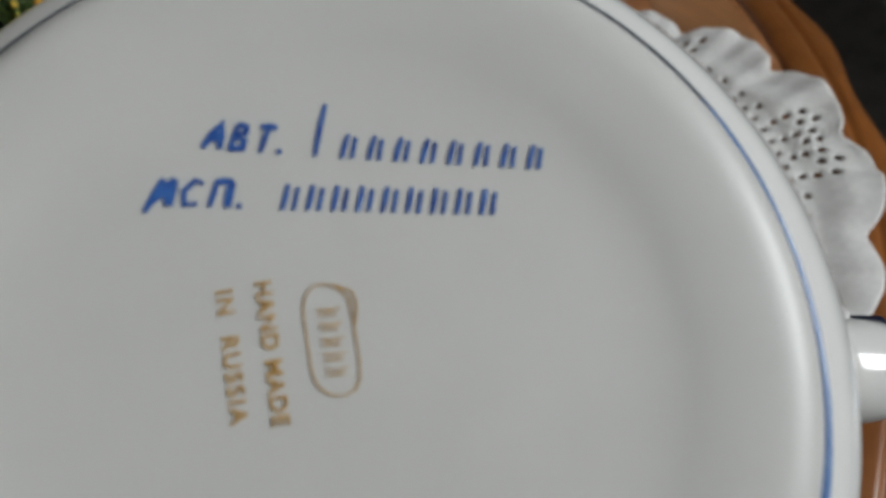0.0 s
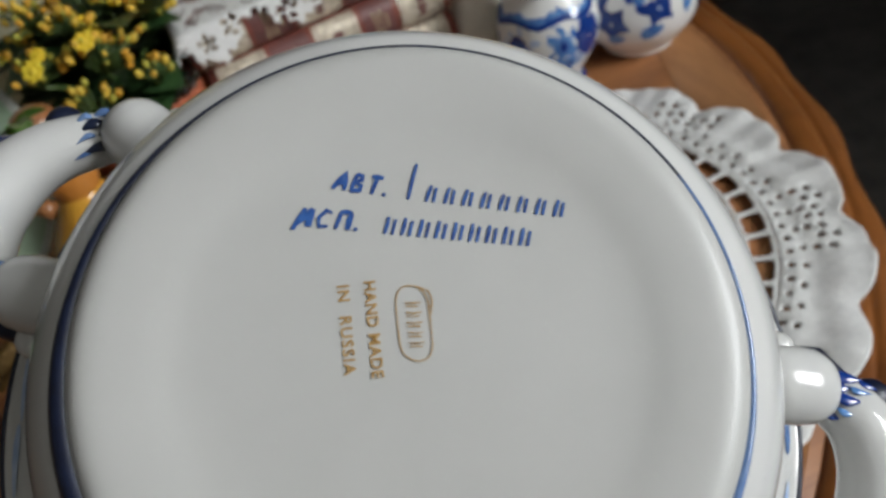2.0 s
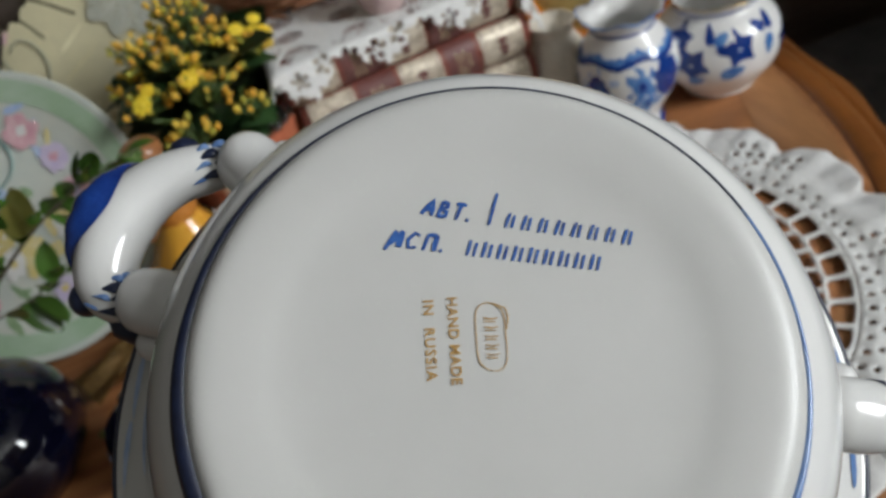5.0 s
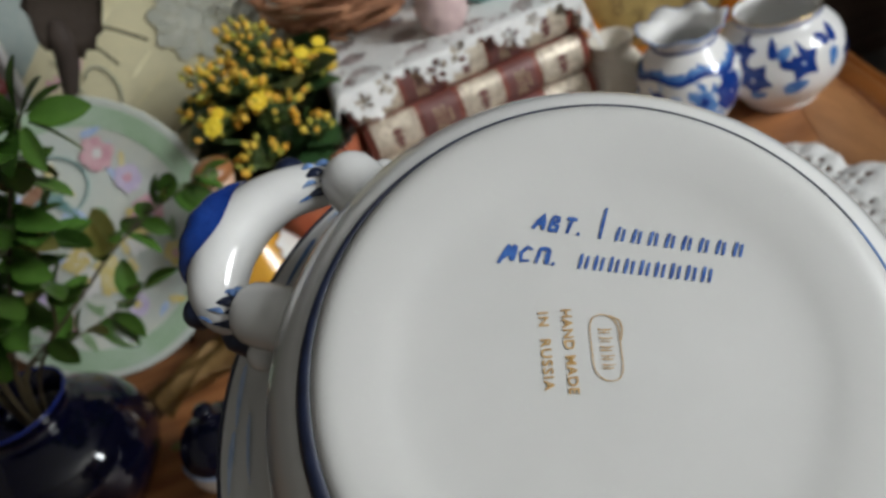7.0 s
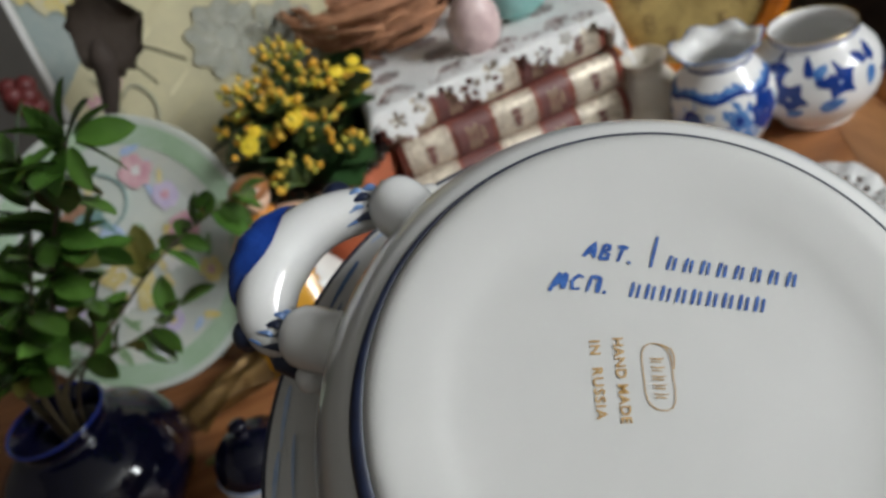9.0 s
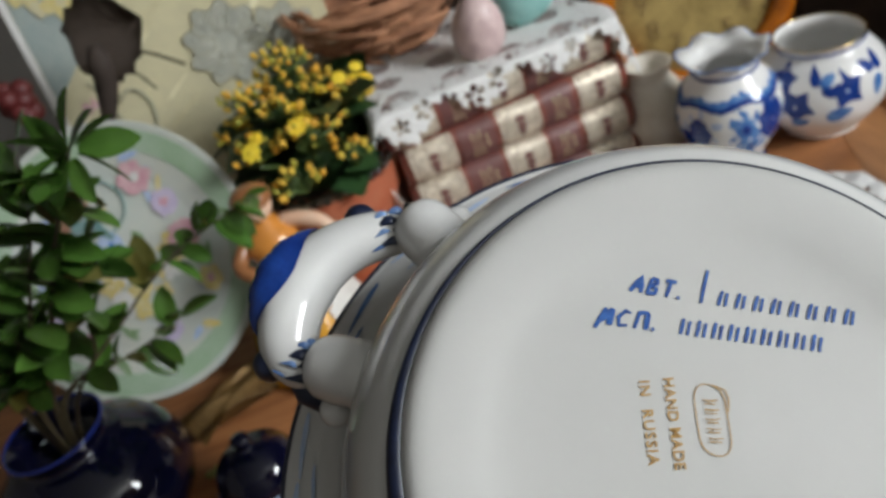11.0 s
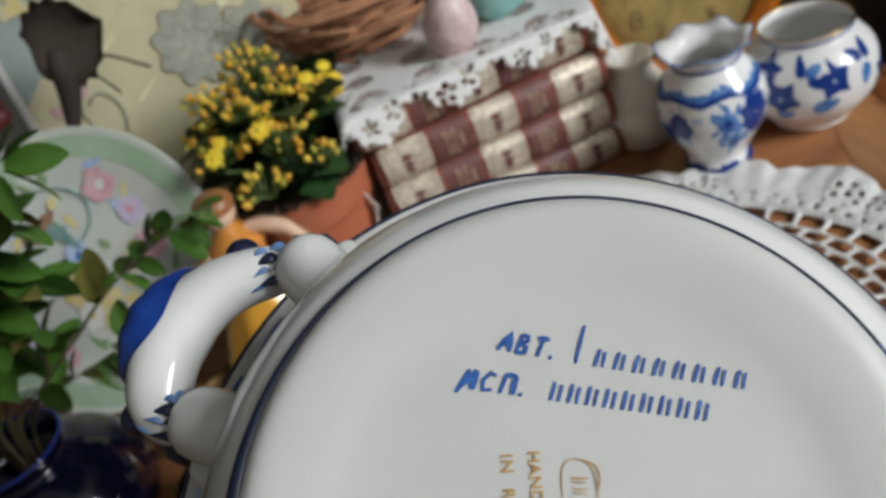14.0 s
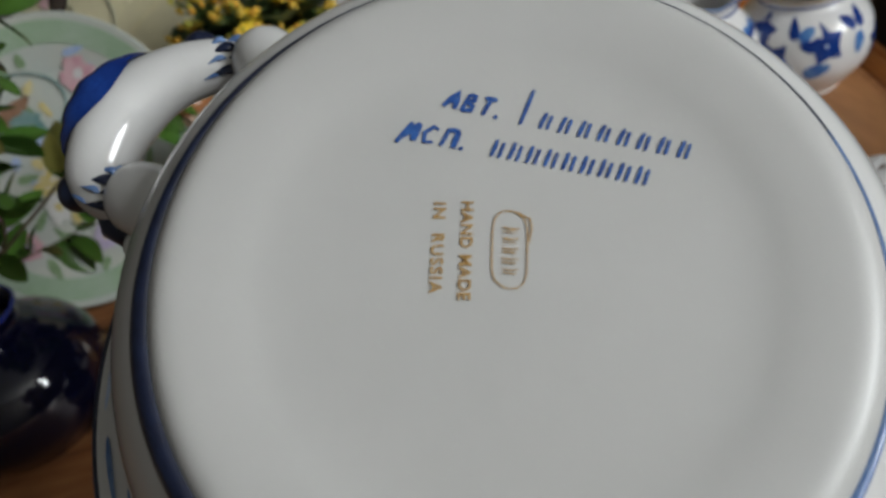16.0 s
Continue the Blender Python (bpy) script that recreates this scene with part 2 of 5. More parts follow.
def solid(name, bm, material, label, category, m=None, kind="", smooth=True, group=""):
    ob = new(name, finish(bm, name, material, smooth))
    if m is not None:
        ob.matrix_basis = m
    return tagged(ob, label, category, group, kind)


def curve_through(keys, n):
    """A smooth line through the key points, n points long."""
    pts = np.array(keys, float)
    pad = np.vstack([2 * pts[0] - pts[1], pts, 2 * pts[-1] - pts[-2]])
    out = []
    for u in np.linspace(0, len(pts) - 1 - 1e-9, n):
        k, f = int(u), u - int(u)
        a, b, c, d = pad[k:k + 4]
        out.append(0.5 * (2 * b + (c - a) * f + (2 * a - 5 * b + 4 * c - d) * f * f + (3 * b - a - 3 * c + d) * f ** 3))
    return np.array(out)


def lathe(profile, seg=64, wave=None, closed=False):
    """A turned body: profile is rows of radius, height; wave(angle, r, z) may bend it."""
    bm = bmesh.new()
    rings = []
    for r, z in profile:
        row = []
        for k in range(seg):
            a = 2 * math.pi * k / seg
            rr, zz = wave(a, r, z) if wave else (r, z)
            row.append(bm.verts.new((rr * math.cos(a), rr * math.sin(a), zz)))
        rings.append(row)
    for p, q in zip(rings, rings[1:]):
        for k in range(seg):
            bm.faces.new((p[k], p[(k + 1) % seg], q[(k + 1) % seg], q[k]))
    if profile[0][0] < 0.02:
        bm.faces.new(rings[0][::-1])
    if closed:
        bm.faces.new(rings[-1])
    return bm


def tube(bm, pts, radii, sides=8, flat=1.0, cap=True):
    pts = [Vector(p) for p in pts]
    if not hasattr(radii, "__len__"):
        radii = [radii] * len(pts)
    up = Vector((0.13, 0.31, 0.94))
    rows = []
    for i, p in enumerate(pts):
        d = (pts[min(i + 1, len(pts) - 1)] - pts[max(i - 1, 0)]).normalized()
        s = d.cross(up)
        if s.length < 1e-4:
            s = d.cross(Vector((1, 0, 0)))
        s.normalize()
        t = d.cross(s)
        rows.append([bm.verts.new(p + float(radii[i]) * (math.cos(a) * s + flat * math.sin(a) * t))
                     for a in [2 * math.pi * k / sides for k in range(sides)]])
    for p, q in zip(rows, rows[1:]):
        for k in range(sides):
            bm.faces.new((p[k], p[(k + 1) % sides], q[(k + 1) % sides], q[k]))
    if cap:
        bm.faces.new(rows[0][::-1])
        bm.faces.new(rows[-1])
    return bm


def box(bm, lo, hi, bevel=0.0):
    vs = [bm.verts.new((x, y, z)) for z in (lo[2], hi[2]) for y in (lo[1], hi[1]) for x in (lo[0], hi[0])]
    fs = [bm.faces.new([vs[i] for i in f]) for f in
          ((0, 2, 3, 1), (4, 5, 7, 6), (0, 1, 5, 4), (2, 6, 7, 3), (0, 4, 6, 2), (1, 3, 7, 5))]
    if bevel:
        es = list({e for f in fs for e in f.edges})
        bmesh.ops.bevel(bm, geom=es, offset=bevel, segments=3, profile=0.5, affect="EDGES")
    return bm


def ball(bm, at, r, seg=16, rings=10, squash=(1, 1, 1)):
    res = bmesh.ops.create_uvsphere(bm, u_segments=seg, v_segments=rings, radius=r)
    for v in res["verts"]:
        v.co = Vector((v.co.x * squash[0], v.co.y * squash[1], v.co.z * squash[2])) + Vector(at)
    return res["verts"]


def patch(bm, outline, place, steps=3):
    """A painted shape: the outline (2D points round its middle) laid on a surface by place(u, v)."""
    o = np.array(outline, float)
    c = o.mean(0)
    rows = []
    for s in range(steps, 0, -1):
        rows.append([bm.verts.new(place(*(c + (p - c) * s / steps))) for p in o])
    mid = bm.verts.new(place(*c))
    n = len(o)
    for p, q in zip(rows, rows[1:]):
        for k in range(n):
            bm.faces.new((p[k], p[(k + 1) % n], q[(k + 1) % n], q[k]))
    for k in range(n):
        bm.faces.new((rows[-1][k], rows[-1][(k + 1) % n], mid))


def petal_shape(u, v, length, width, turn, n=12, sharp=1.0):
    """A leaf-shaped outline from its foot at (u, v)."""
    pts = []
    for k in range(n):
        a = 2 * math.pi * k / n
        x = length * (0.5 - 0.5 * math.cos(a))
        y = width * 0.5 * math.sin(a) * (1 - 0.35 * sharp * math.cos(a + math.pi))
        pts.append((u + x * math.cos(turn) - y * math.sin(turn), v + x * math.sin(turn) + y * math.cos(turn)))
    return pts


def blob(u, v, r, seed, n=14, rough=0.25):
    rnd = random.Random(seed)
    return [(u + r * (1 + rough * rnd.uniform(-1, 1)) * math.cos(2 * math.pi * k / n),
             v + r * (1 + rough * rnd.uniform(-1, 1)) * math.sin(2 * math.pi * k / n)) for k in range(n)]


def on_lathe(profile, lift=0.0003):
    """place(u, v) for a turned body: u is metres round it from the angle 0, v its height."""
    prof = np.array(sorted(profile, key=lambda p: p[1]))

    def place(u, v, r0=None):
        r = float(np.interp(v, prof[:, 1], prof[:, 0]))
        a = u / max(prof[:, 0].max(), 1e-4)
        return Vector(((r + lift) * math.cos(a), (r + lift) * math.sin(a), v))
    return place


def leaf_mesh(name, material, length, width, curl=0.25, fold=0.2, n=7, serrate=0.0):
    """One leaf along +x, with a midrib fold and a curl."""
    bm = bmesh.new()
    rows = []
    for i in range(n + 1):
        t = i / n
        w = width * 0.5 * (math.sin(math.pi * min(1, t * 0.96 + 0.03)) ** 0.62) * (1 + serrate * (-1) ** i)
        z = -curl * length * t * t
        x = length * t * (1 - 0.12 * curl * t)
        rows.append([bm.verts.new((x, s * w, z + fold * abs(s) * w)) for s in (-1, -0.5, 0, 0.5, 1)])
    for p, q in zip(rows, rows[1:]):
        for k in range(4):
            bm.faces.new((p[k], p[k + 1], q[k + 1], q[k]))
    bmesh.ops.solidify(bm, geom=bm.faces[:], thickness=0.0004)
    return finish(bm, name, material)


def turned(at, direction, spin=0.0, scale=1.0):
    """A pose whose x axis runs along direction."""
    q = Vector(direction).normalized().to_track_quat("X", "Z").to_matrix().to_4x4()
    return Matrix.Translation(at) @ q @ pose(0, 0, 0, spin, 0, 0) @ Matrix.Scale(scale, 4)


# ---- the room ----
def slab(name, lo, hi, material, label, category, bevel=0.0):
    return solid(name, box(bmesh.new(), lo, hi, bevel), material, label, category, kind="structure", smooth=False)


FLOOR_Z, CEIL_Z, X0, X1, Y0, Y1 = -0.72, 1.78, -2.0, 1.6, -1.9, 2.2
slab("floor", (X0 - 0.12, Y0 - 0.12, FLOOR_Z - 0.1), (X1 + 0.12, Y1 + 0.12, FLOOR_Z), RUG, "dark grey-brown carpeted floor round the table", "floor")
slab("ceiling", (X0 - 0.12, Y0 - 0.12, CEIL_Z), (X1 + 0.12, Y1 + 0.12, CEIL_Z + 0.1), CEIL, "plain off-white ceiling", "ceiling")
slab("wall_north", (X0, Y1, FLOOR_Z), (X1, Y1 + 0.12, CEIL_Z), WALL, "plain dull plaster wall", "wall")
slab("wall_south", (X0, Y0 - 0.12, FLOOR_Z), (X1, Y0, CEIL_Z), WALL, "plain dull plaster wall", "wall")
slab("wall_west", (X0 - 0.12, Y0 - 0.12, FLOOR_Z), (X0, Y1 + 0.12, CEIL_Z), WALL, "plain dull plaster wall", "wall")
wy0, wy1, wz0, wz1 = WIN[1] - WIN_W / 2, WIN[1] + WIN_W / 2, WIN[2] - WIN_H / 2, WIN[2] + WIN_H / 2
bm = bmesh.new()
for lo, hi in (((Y0 - 0.12, FLOOR_Z), (wy0, CEIL_Z)), ((wy1, FLOOR_Z), (Y1 + 0.12, CEIL_Z)), ((wy0, FLOOR_Z), (wy1, wz0)), ((wy0, wz1), (wy1, CEIL_Z))):
    box(bm, (X1, lo[0], lo[1]), (X1 + 0.12, hi[0], hi[1]))
solid("wall_east", bm, WALL, "plain dull plaster wall with a window opening", "wall", kind="structure", smooth=False)
window = thing("window_1", pose(X1 + 0.05, WIN[1], WIN[2], 0, 0, 90), "white painted three-light window letting daylight in", "window", kind="structure")
HW, HH = WIN_W / 2, WIN_H / 2
for name, lo, hi in (("frame_top", (-HW, 0, HH - 0.04), (HW, 0.04, HH)), ("frame_bottom", (-HW, 0, -HH), (HW, 0.04, -HH + 0.04)),
                     ("frame_side", (-HW, 0, -HH + 0.04), (-HW + 0.04, 0.04, HH - 0.04)), ("frame_side", (HW - 0.04, 0, -HH + 0.04), (HW, 0.04, HH - 0.04)),
                     ("mullion", (-0.26, 0.002, -HH + 0.04), (-0.18, 0.038, HH - 0.04)), ("mullion", (0.18, 0.002, -HH + 0.04), (0.26, 0.038, HH - 0.04)),
                     ("crossbar", (-HW + 0.04, 0.004, 0.16), (HW - 0.04, 0.036, 0.21))):
    part(name, box(bmesh.new(), lo, hi, 0.004), FRAME_WHITE, window, smooth=False)


# ---- the round table ----
TC, TR = (-0.220, 0.545), 0.604


def table():
    t = thing("round_table", pose(TC[0], TC[1], FLOOR_Z), "round brown wooden table with a moulded polished rim", "table")
    h = -FLOOR_Z
    part("tabletop", lathe([(TR - 0.036, h - 0.024), (TR - 0.036, h - 0.001), (TR - 0.0365, h), (0.001, h)][::-1] + [], 128), WOOD, t)

    def scallop(a, r, z):
        k = max(0.0, (r - (TR - 0.012)) / 0.012)
        return r + 0.0028 * k * math.cos(34 * a), z
    rim = curve_through([(TR - 0.036, h - 0.002), (TR - 0.034, h + 0.0006), (TR - 0.027, h + 0.0022), (TR - 0.019, h + 0.0012), (TR - 0.016, h - 0.0012),
                         (TR - 0.011, h - 0.0006), (TR - 0.004, h - 0.0035), (TR, h - 0.011), (TR - 0.003, h - 0.019), (TR - 0.012, h - 0.026), (TR - 0.036, h - 0.027)], 40)
    part("rim", lathe([tuple(p) for p in rim], 256, scallop), WOOD_RIM, t, "polished orange-brown moulded rim")
    for a0 in range(0, 360, 30):
        bm = bmesh.new()
        pts = []
        for k in range(13):
            a = radians(a0 + 2 + k * 26 / 12)
            pts.append(((TR - 0.042) * math.cos(a), (TR - 0.042) * math.sin(a)))
        for k in range(12, -1, -1):
            a = radians(a0 + 2 + k * 26 / 12)
            r = TR - 0.066 - 0.02 * math.sin(math.pi * k / 12)
            pts.append((r * math.cos(a), r * math.sin(a)))
        n = len(pts)
        f = [bm.verts.new((x, y, h + 0.0004)) for x, y in pts]
        for k in range(12):
            bm.faces.new((f[k], f[k + 1], f[n - 2 - k], f[n - 1 - k]))
        part("inlay", bm, WOOD_INLAY, t, "lighter veneer inlay panel", smooth=False)
    part("apron", lathe([(TR - 0.08, h - 0.09), (TR - 0.08, h - 0.028)], 96), WOOD_RIM, t)
    part("column", lathe([tuple(p) for p in curve_through([(0.05, 0.06), (0.07, 0.1), (0.045, 0.16), (0.06, 0.3), (0.04, 0.45), (0.075, h - 0.06), (0.2, h - 0.025)], 30)], 40), WOOD_RIM, t)
    part("foot", lathe([(0.24, 0.0), (0.25, 0.012), (0.22, 0.035), (0.1, 0.055), (0.05, 0.075), (0.002, 0.076)], 48), WOOD_RIM, t)
    return t


table()


# ---- crocheted cloths ----
def doily(at, radius):
    """A round crocheted doily: rings of open cells between cords, and a ruffled scalloped border."""
    seg = 252
    radii, kinds = [0.010], []
    for r, step in ((0.022, 14), (0.034, 12), (0.046, 9), (0.058, 9), (0.069, 7), (0.080, 7), (0.091, 6), (0.102, 6), (0.1125, 6), (0.1230, 6), (0.1380, 6)):
        radii += [r - 0.0030, r]
        kinds += [step, 0]
    for r, k in ((0.1420, 0), (0.1455, -3), (0.1490, 0), (0.1520, -4), (0.1550, 0), (0.1590, -5), (0.1630, -6), (0.1670, -5), (0.1710, -6), (0.1750, 0), (0.1790, 0), (0.1820, 0)):
        radii.append(r)
        kinds.append(k)
    s = radius / 0.182
    bm = bmesh.new()
    rnd = random.Random(4)
    lumps = [rnd.uniform(0.5, 1.3) for _ in range(60)]
    rows = []
    for i, r in enumerate(radii):
        row = []
        for k in range(seg):
            a = 2 * math.pi * k / seg
            out = max(0.0, (r - 0.142) / 0.040)
            lobe = abs(math.sin(8 * a)) ** 0.55
            rr = r * (1 + 0.075 * out * lobe - 0.045 * out) + rnd.uniform(-1, 1) * 0.0004
            amp = lumps[int(a / 6.2832 * 59.9)]
            z = 0.0030 + 0.0008 * math.sin(5 * a + i) + out * (0.0022 * amp * math.sin(23 * a + 2.2 * math.sin(3 * a)) + 0.0038 * lobe) + 0.0012 * out * math.sin(61 * a)
            tw = 0.012 * math.sin(0.9 * i) * (r < 0.14)
            row.append(bm.verts.new((s * rr * math.cos(a + tw), s * rr * math.sin(a + tw), max(z, 0.0012))))
        rows.append(row)
    for i, kind in enumerate(kinds):
        for k in range(seg):
            if kind > 0:
                shift = (i // 2 % 2) * (kind // 2)
                hole = (k + shift) % kind not in ((0,) if kind < 9 else (0, 1))
            elif kind == -3:
                hole = k % 3 == 1
            elif kind == -4:
                hole = k % 4 == 2
            elif kind in (-5, -6):
                lobe_k = k % 31.5
                hole = 9 < lobe_k < 23 and int(lobe_k) % 4 == (1 if kind == -5 else 3)
            else:
                hole = False
            if not hole:
                bm.faces.new((rows[i][k], rows[i][(k + 1) % seg], rows[i + 1][(k + 1) % seg], rows[i + 1][k]))
    bmesh.ops.delete(bm, geom=[v for v in bm.verts if not v.link_faces], context="VERTS")
    whole = bpy.data.meshes.new("whole")
    bm.to_mesh(whole)
    bm.free()
    t = thing("crocheted_doily", pose(*at), "round white crocheted cotton doily with a ruffled border", "doily")
    for name, lo, hi, label in (("mesh_centre", 0.0, 0.0675, "open crocheted middle"), ("mesh_ring", 0.0675, 0.1395, "ring of large open cells"), ("ruffled_border", 0.1395, 1.0, "dense scalloped border")):
        bm = bmesh.new()
        bm.from_mesh(whole)
        far = [f for f in bm.faces if not lo <= f.calc_center_median().xy.length / s < hi]
        bmesh.ops.delete(bm, geom=far, context="FACES")
        ob = part(name, bm, COTTON, t, label)
        sol = ob.modifiers.new("thickness", "SOLIDIFY")
        sol.thickness, sol.offset = 0.0024, 0
        soft = ob.modifiers.new("soft", "SUBSURF")
        soft.levels = soft.render_levels = 2
    bpy.data.meshes.remove(whole)
    return t


doily((0.113, 0.315, 0.0005), 0.183)


# ---- the stack of old books ----
BOOK_L, BOOK_D, BOOK_T = 0.192, 0.132, 0.0325
STACK = pose(-0.029, 0.517, 0, 0, 0, 6.0)      # front left corner of the stack


def book(z, dx, dy, turn, label, bands):
    t = thing("book", STACK @ pose(BOOK_L / 2 + dx, dy, z, 0, 0, turn), label, "book", "stacked books")
    hl, th = BOOK_L / 2, BOOK_T - 0.0006
    # spine: rounded, towards the front
    bm = bmesh.new()
    rows = []
    for x in np.linspace(-hl, hl, 25):
        row = []
        for k in range(11):
            a = math.pi * k / 10
            worn = 0.0006 * math.sin(40 * x + 3 * z * 100)
            row.append(bm.verts.new((x, 0.010 - (0.010 + worn) * math.sin(a), th / 2 - th / 2 * math.cos(a))))
        rows.append(row)
    for p, q in zip(rows, rows[1:]):
        for k in range(10):
            bm.faces.new((p[k], p[k + 1], q[k + 1], q[k]))
    bm.faces.new(rows[0])
    bm.faces.new(rows[-1][::-1])
    part("spine", bm, LEATHER, t, "red-brown leather spine")
    for name, z0 in (("back_cover", 0.0), ("front_cover", th - 0.0028)):
        part(name, box(bmesh.new(), (-hl, 0.010, z0), (hl, BOOK_D, z0 + 0.0028), 0.0008), LEATHER, t, smooth=False)
    part("pages", box(bmesh.new(), (-hl + 0.004, 0.009, 0.003), (hl - 0.004, BOOK_D - 0.004, th - 0.003), 0.001), PAPER, t, "yellowed page block", smooth=False)

    def on_spine(u, v):
        a = math.pi * (0.5 + v)
        return Vector((u, 0.010 - 0.01105 * math.sin(a), th / 2 - (th / 2 + 0.0005) * math.cos(a)))
    for kind, f0, f1 in bands:
        bm = bmesh.new()
        u0, u1 = -hl + f0 * BOOK_L, -hl + f1 * BOOK_L
        cols = [[bm.verts.new(on_spine(u, v)) for v in np.linspace(-0.40, 0.42, 11)] for u in np.linspace(u0, u1, 8)]
        for p, q in zip(cols, cols[1:]):
            for k in range(10):
                bm.faces.new((p[k], p[k + 1], q[k + 1], q[k]))
        part("gilt_label" if kind == "gold" else "title_panel", bm, PALE_FOIL if kind == "gold" else LEATHER_DARK, t,
             "worn pale gold label" if kind == "gold" else "plum leather title panel")
        bm = bmesh.new()
        if kind == "gold":            # stamped frame and emblem
            for a, b, c, d in ((f0 + 0.012, f0 + 0.018, -0.34, 0.36), (f1 - 0.018, f1 - 0.012, -0.34, 0.36)):
                patch(bm, [(-hl + p * BOOK_L, v) for p, v in ((a, c), (b, c), (b, d), (a, d))], lambda u, v: on_spine(u, v) + Vector((0, -0.0003, 0)), 4)
            m = (f0 + f1) / 2
            for du, dv, r in ((0, 0.10, 0.010), (0, -0.02, 0.010), (0, -0.13, 0.008)):
                uu = -hl + m * BOOK_L
                ring = [(uu + 0.0042 * math.cos(k * math.pi / 6) * r / 0.01, dv + 0.055 * math.sin(k * math.pi / 6)) for k in range(12)]
                patch(bm, ring, lambda u, v: on_spine(u, v) + Vector((0, -0.0003, 0)), 2)
            part("stamped_emblem", bm, LEATHER_DARK, t, "dark stamped emblem and border")
        else:                         # gold title bars, too worn to read
            w = (f1 - f0) * BOOK_L
            for q, (c, d) in zip((0.3, 0.42, 0.54, 0.7), ((-0.22, 0.2), (-0.2, 0.16), (-0.24, 0.2), (-0.1, 0.12))):
                uu = u0 + q * w
                bar = bmesh.new()
                patch(bar, [(uu, c), (uu + 0.0022, c), (uu + 0.0022, d), (uu, d)], lambda u, v: on_spine(u, v) + Vector((0, -0.0003, 0)), 4)
                part("title_bar", bar, GOLD_FOIL, t, "worn gold title bar")
            bm.free()
    return t


BANDS = [("gold", 0.03, 0.225), ("plain", 0.245, 0.40), ("gold", 0.42, 0.60), ("plain", 0.62, 0.75), ("gold", 0.775, 0.965)]
BOOK_LABEL = "old red-brown leather book with gold spine labels"
for i, (dx, dy, turn) in enumerate(((0.002, 0.001, 0.4), (-0.001, -0.001, -0.3), (0.0, 0.0, 0.2), (-0.006, 0.004, 0.8))):
    book(0.0006 + i * BOOK_T, dx, dy, turn, BOOK_LABEL + (", lowest in stack" if i == 0 else ", under lace" if i == 3 else ""), BANDS)
TOP_Z = 4 * BOOK_T + 0.001


def lace_cloth():
    """A square lace napkin over the books: it lies on the top one, falls over the spine in scallops and down the short ends."""
    x0, x1, y0, y1 = -0.006, BOOK_L - 0.006, 0.002, BOOK_D
    nu, nv = 150, 104
    U, V = np.linspace(-0.124, x1 - x0 + 0.055, nu), np.linspace(-0.040, y1 - y0 + 0.02, nv)
    bm = bmesh.new()
    rnd = random.Random(9)
    grid, keep = {}, {}
    for i, u in enumerate(U):
        for j, v in enumerate(V):
            x, y, z = x0 + u, y0 + v, TOP_Z + 0.0015 + 0.0006 * math.sin(60 * u + 45 * v)
            if u < 0:
                x, z = x0 - 0.004 + 0.010 * math.sin(u * 60 + v * 50) * min(1, -u * 20) + u * 0.16, z + u * 0.98
            if u > x1 - x0:
                d = u - (x1 - x0)
                x, z = x1 + 0.005 + d * 0.25 + 0.006 * math.sin(v * 70), z - d
            if v < 0:
                fall = -v
                y, z = y0 - 0.0035 - fall * 0.12 - 0.003 * math.sin(u * 55) * fall / 0.05, z - fall * 0.95
            grid[i, j] = (x, y, max(z, 0.003))
    # scalloped edge over the spine, with open flower work along it
    def cut(u, v):
        edge = -0.001 - 0.024 * abs(math.sin(math.pi * (u + 0.012) / 0.062)) ** 1.3 * (1.1 - 2.6 * max(u, 0)) - 0.0045 * abs(math.sin(math.pi * u / 0.0085)) - 0.002 * math.sin(410 * u)
        left = -0.118 + 1.1 * max(0.0, v - 0.03) - 0.009 * abs(math.sin(math.pi * v / 0.02))
        right = x1 - x0 + 0.044 + 0.008 * abs(math.sin(math.pi * v / 0.018))
        return v < edge or u < left or u > right
    for i in range(nu - 1):
        for j in range(nv - 1):
            u, v = U[i], V[j]
            if cut(u, v):
                continue
            iu, iv = math.floor(u / 0.021), math.floor(v / 0.021)
            du = (u % 0.021) - 0.0105 + 0.0030 * math.sin(12.9 * iu + 7.3 * iv)
            dv = (v % 0.021) - 0.0105 + 0.0030 * math.sin(4.1 * iu + 17.7 * iv)
            r, a = math.hypot(du, dv), math.atan2(dv, du)
            border = v < 0.016 or u < 0.012 or u > x1 - x0 - 0.01 or v > y1 - y0 - 0.03
            hole = border and ((0.0024 < r < 0.0068 + 0.0018 * math.sin(5.7 * iu + 3.1 * iv) and math.cos(5 * a + 2.3 * iu + 1.7 * iv) > -0.25) or r < 0.0011)
            hole = hole or (not border and (math.hypot((u % 0.046) - 0.023, (v % 0.036) - 0.018) < 0.0115) and (i * 2 + j) % 5 < 3)
            if not hole:
                keep[i, j] = True
    vs = {}
    for i, j in keep:
        q = []
        for p in ((i, j), (i + 1, j), (i + 1, j + 1), (i, j + 1)):
            if p not in vs:
                vs[p] = bm.verts.new(grid[p])
            q.append(vs[p])
        bm.faces.new(q)
    ob = solid("lace_napkin", bm, LACE, "white lace napkin draped over the stacked books", "napkin", STACK)
    sol = ob.modifiers.new("thickness", "SOLIDIFY")
    sol.thickness, sol.offset = 0.0009, 0
    sub = ob.modifiers.new("soft", "SUBSURF")
    sub.levels = sub.render_levels = 1
    return ob


lace_cloth()


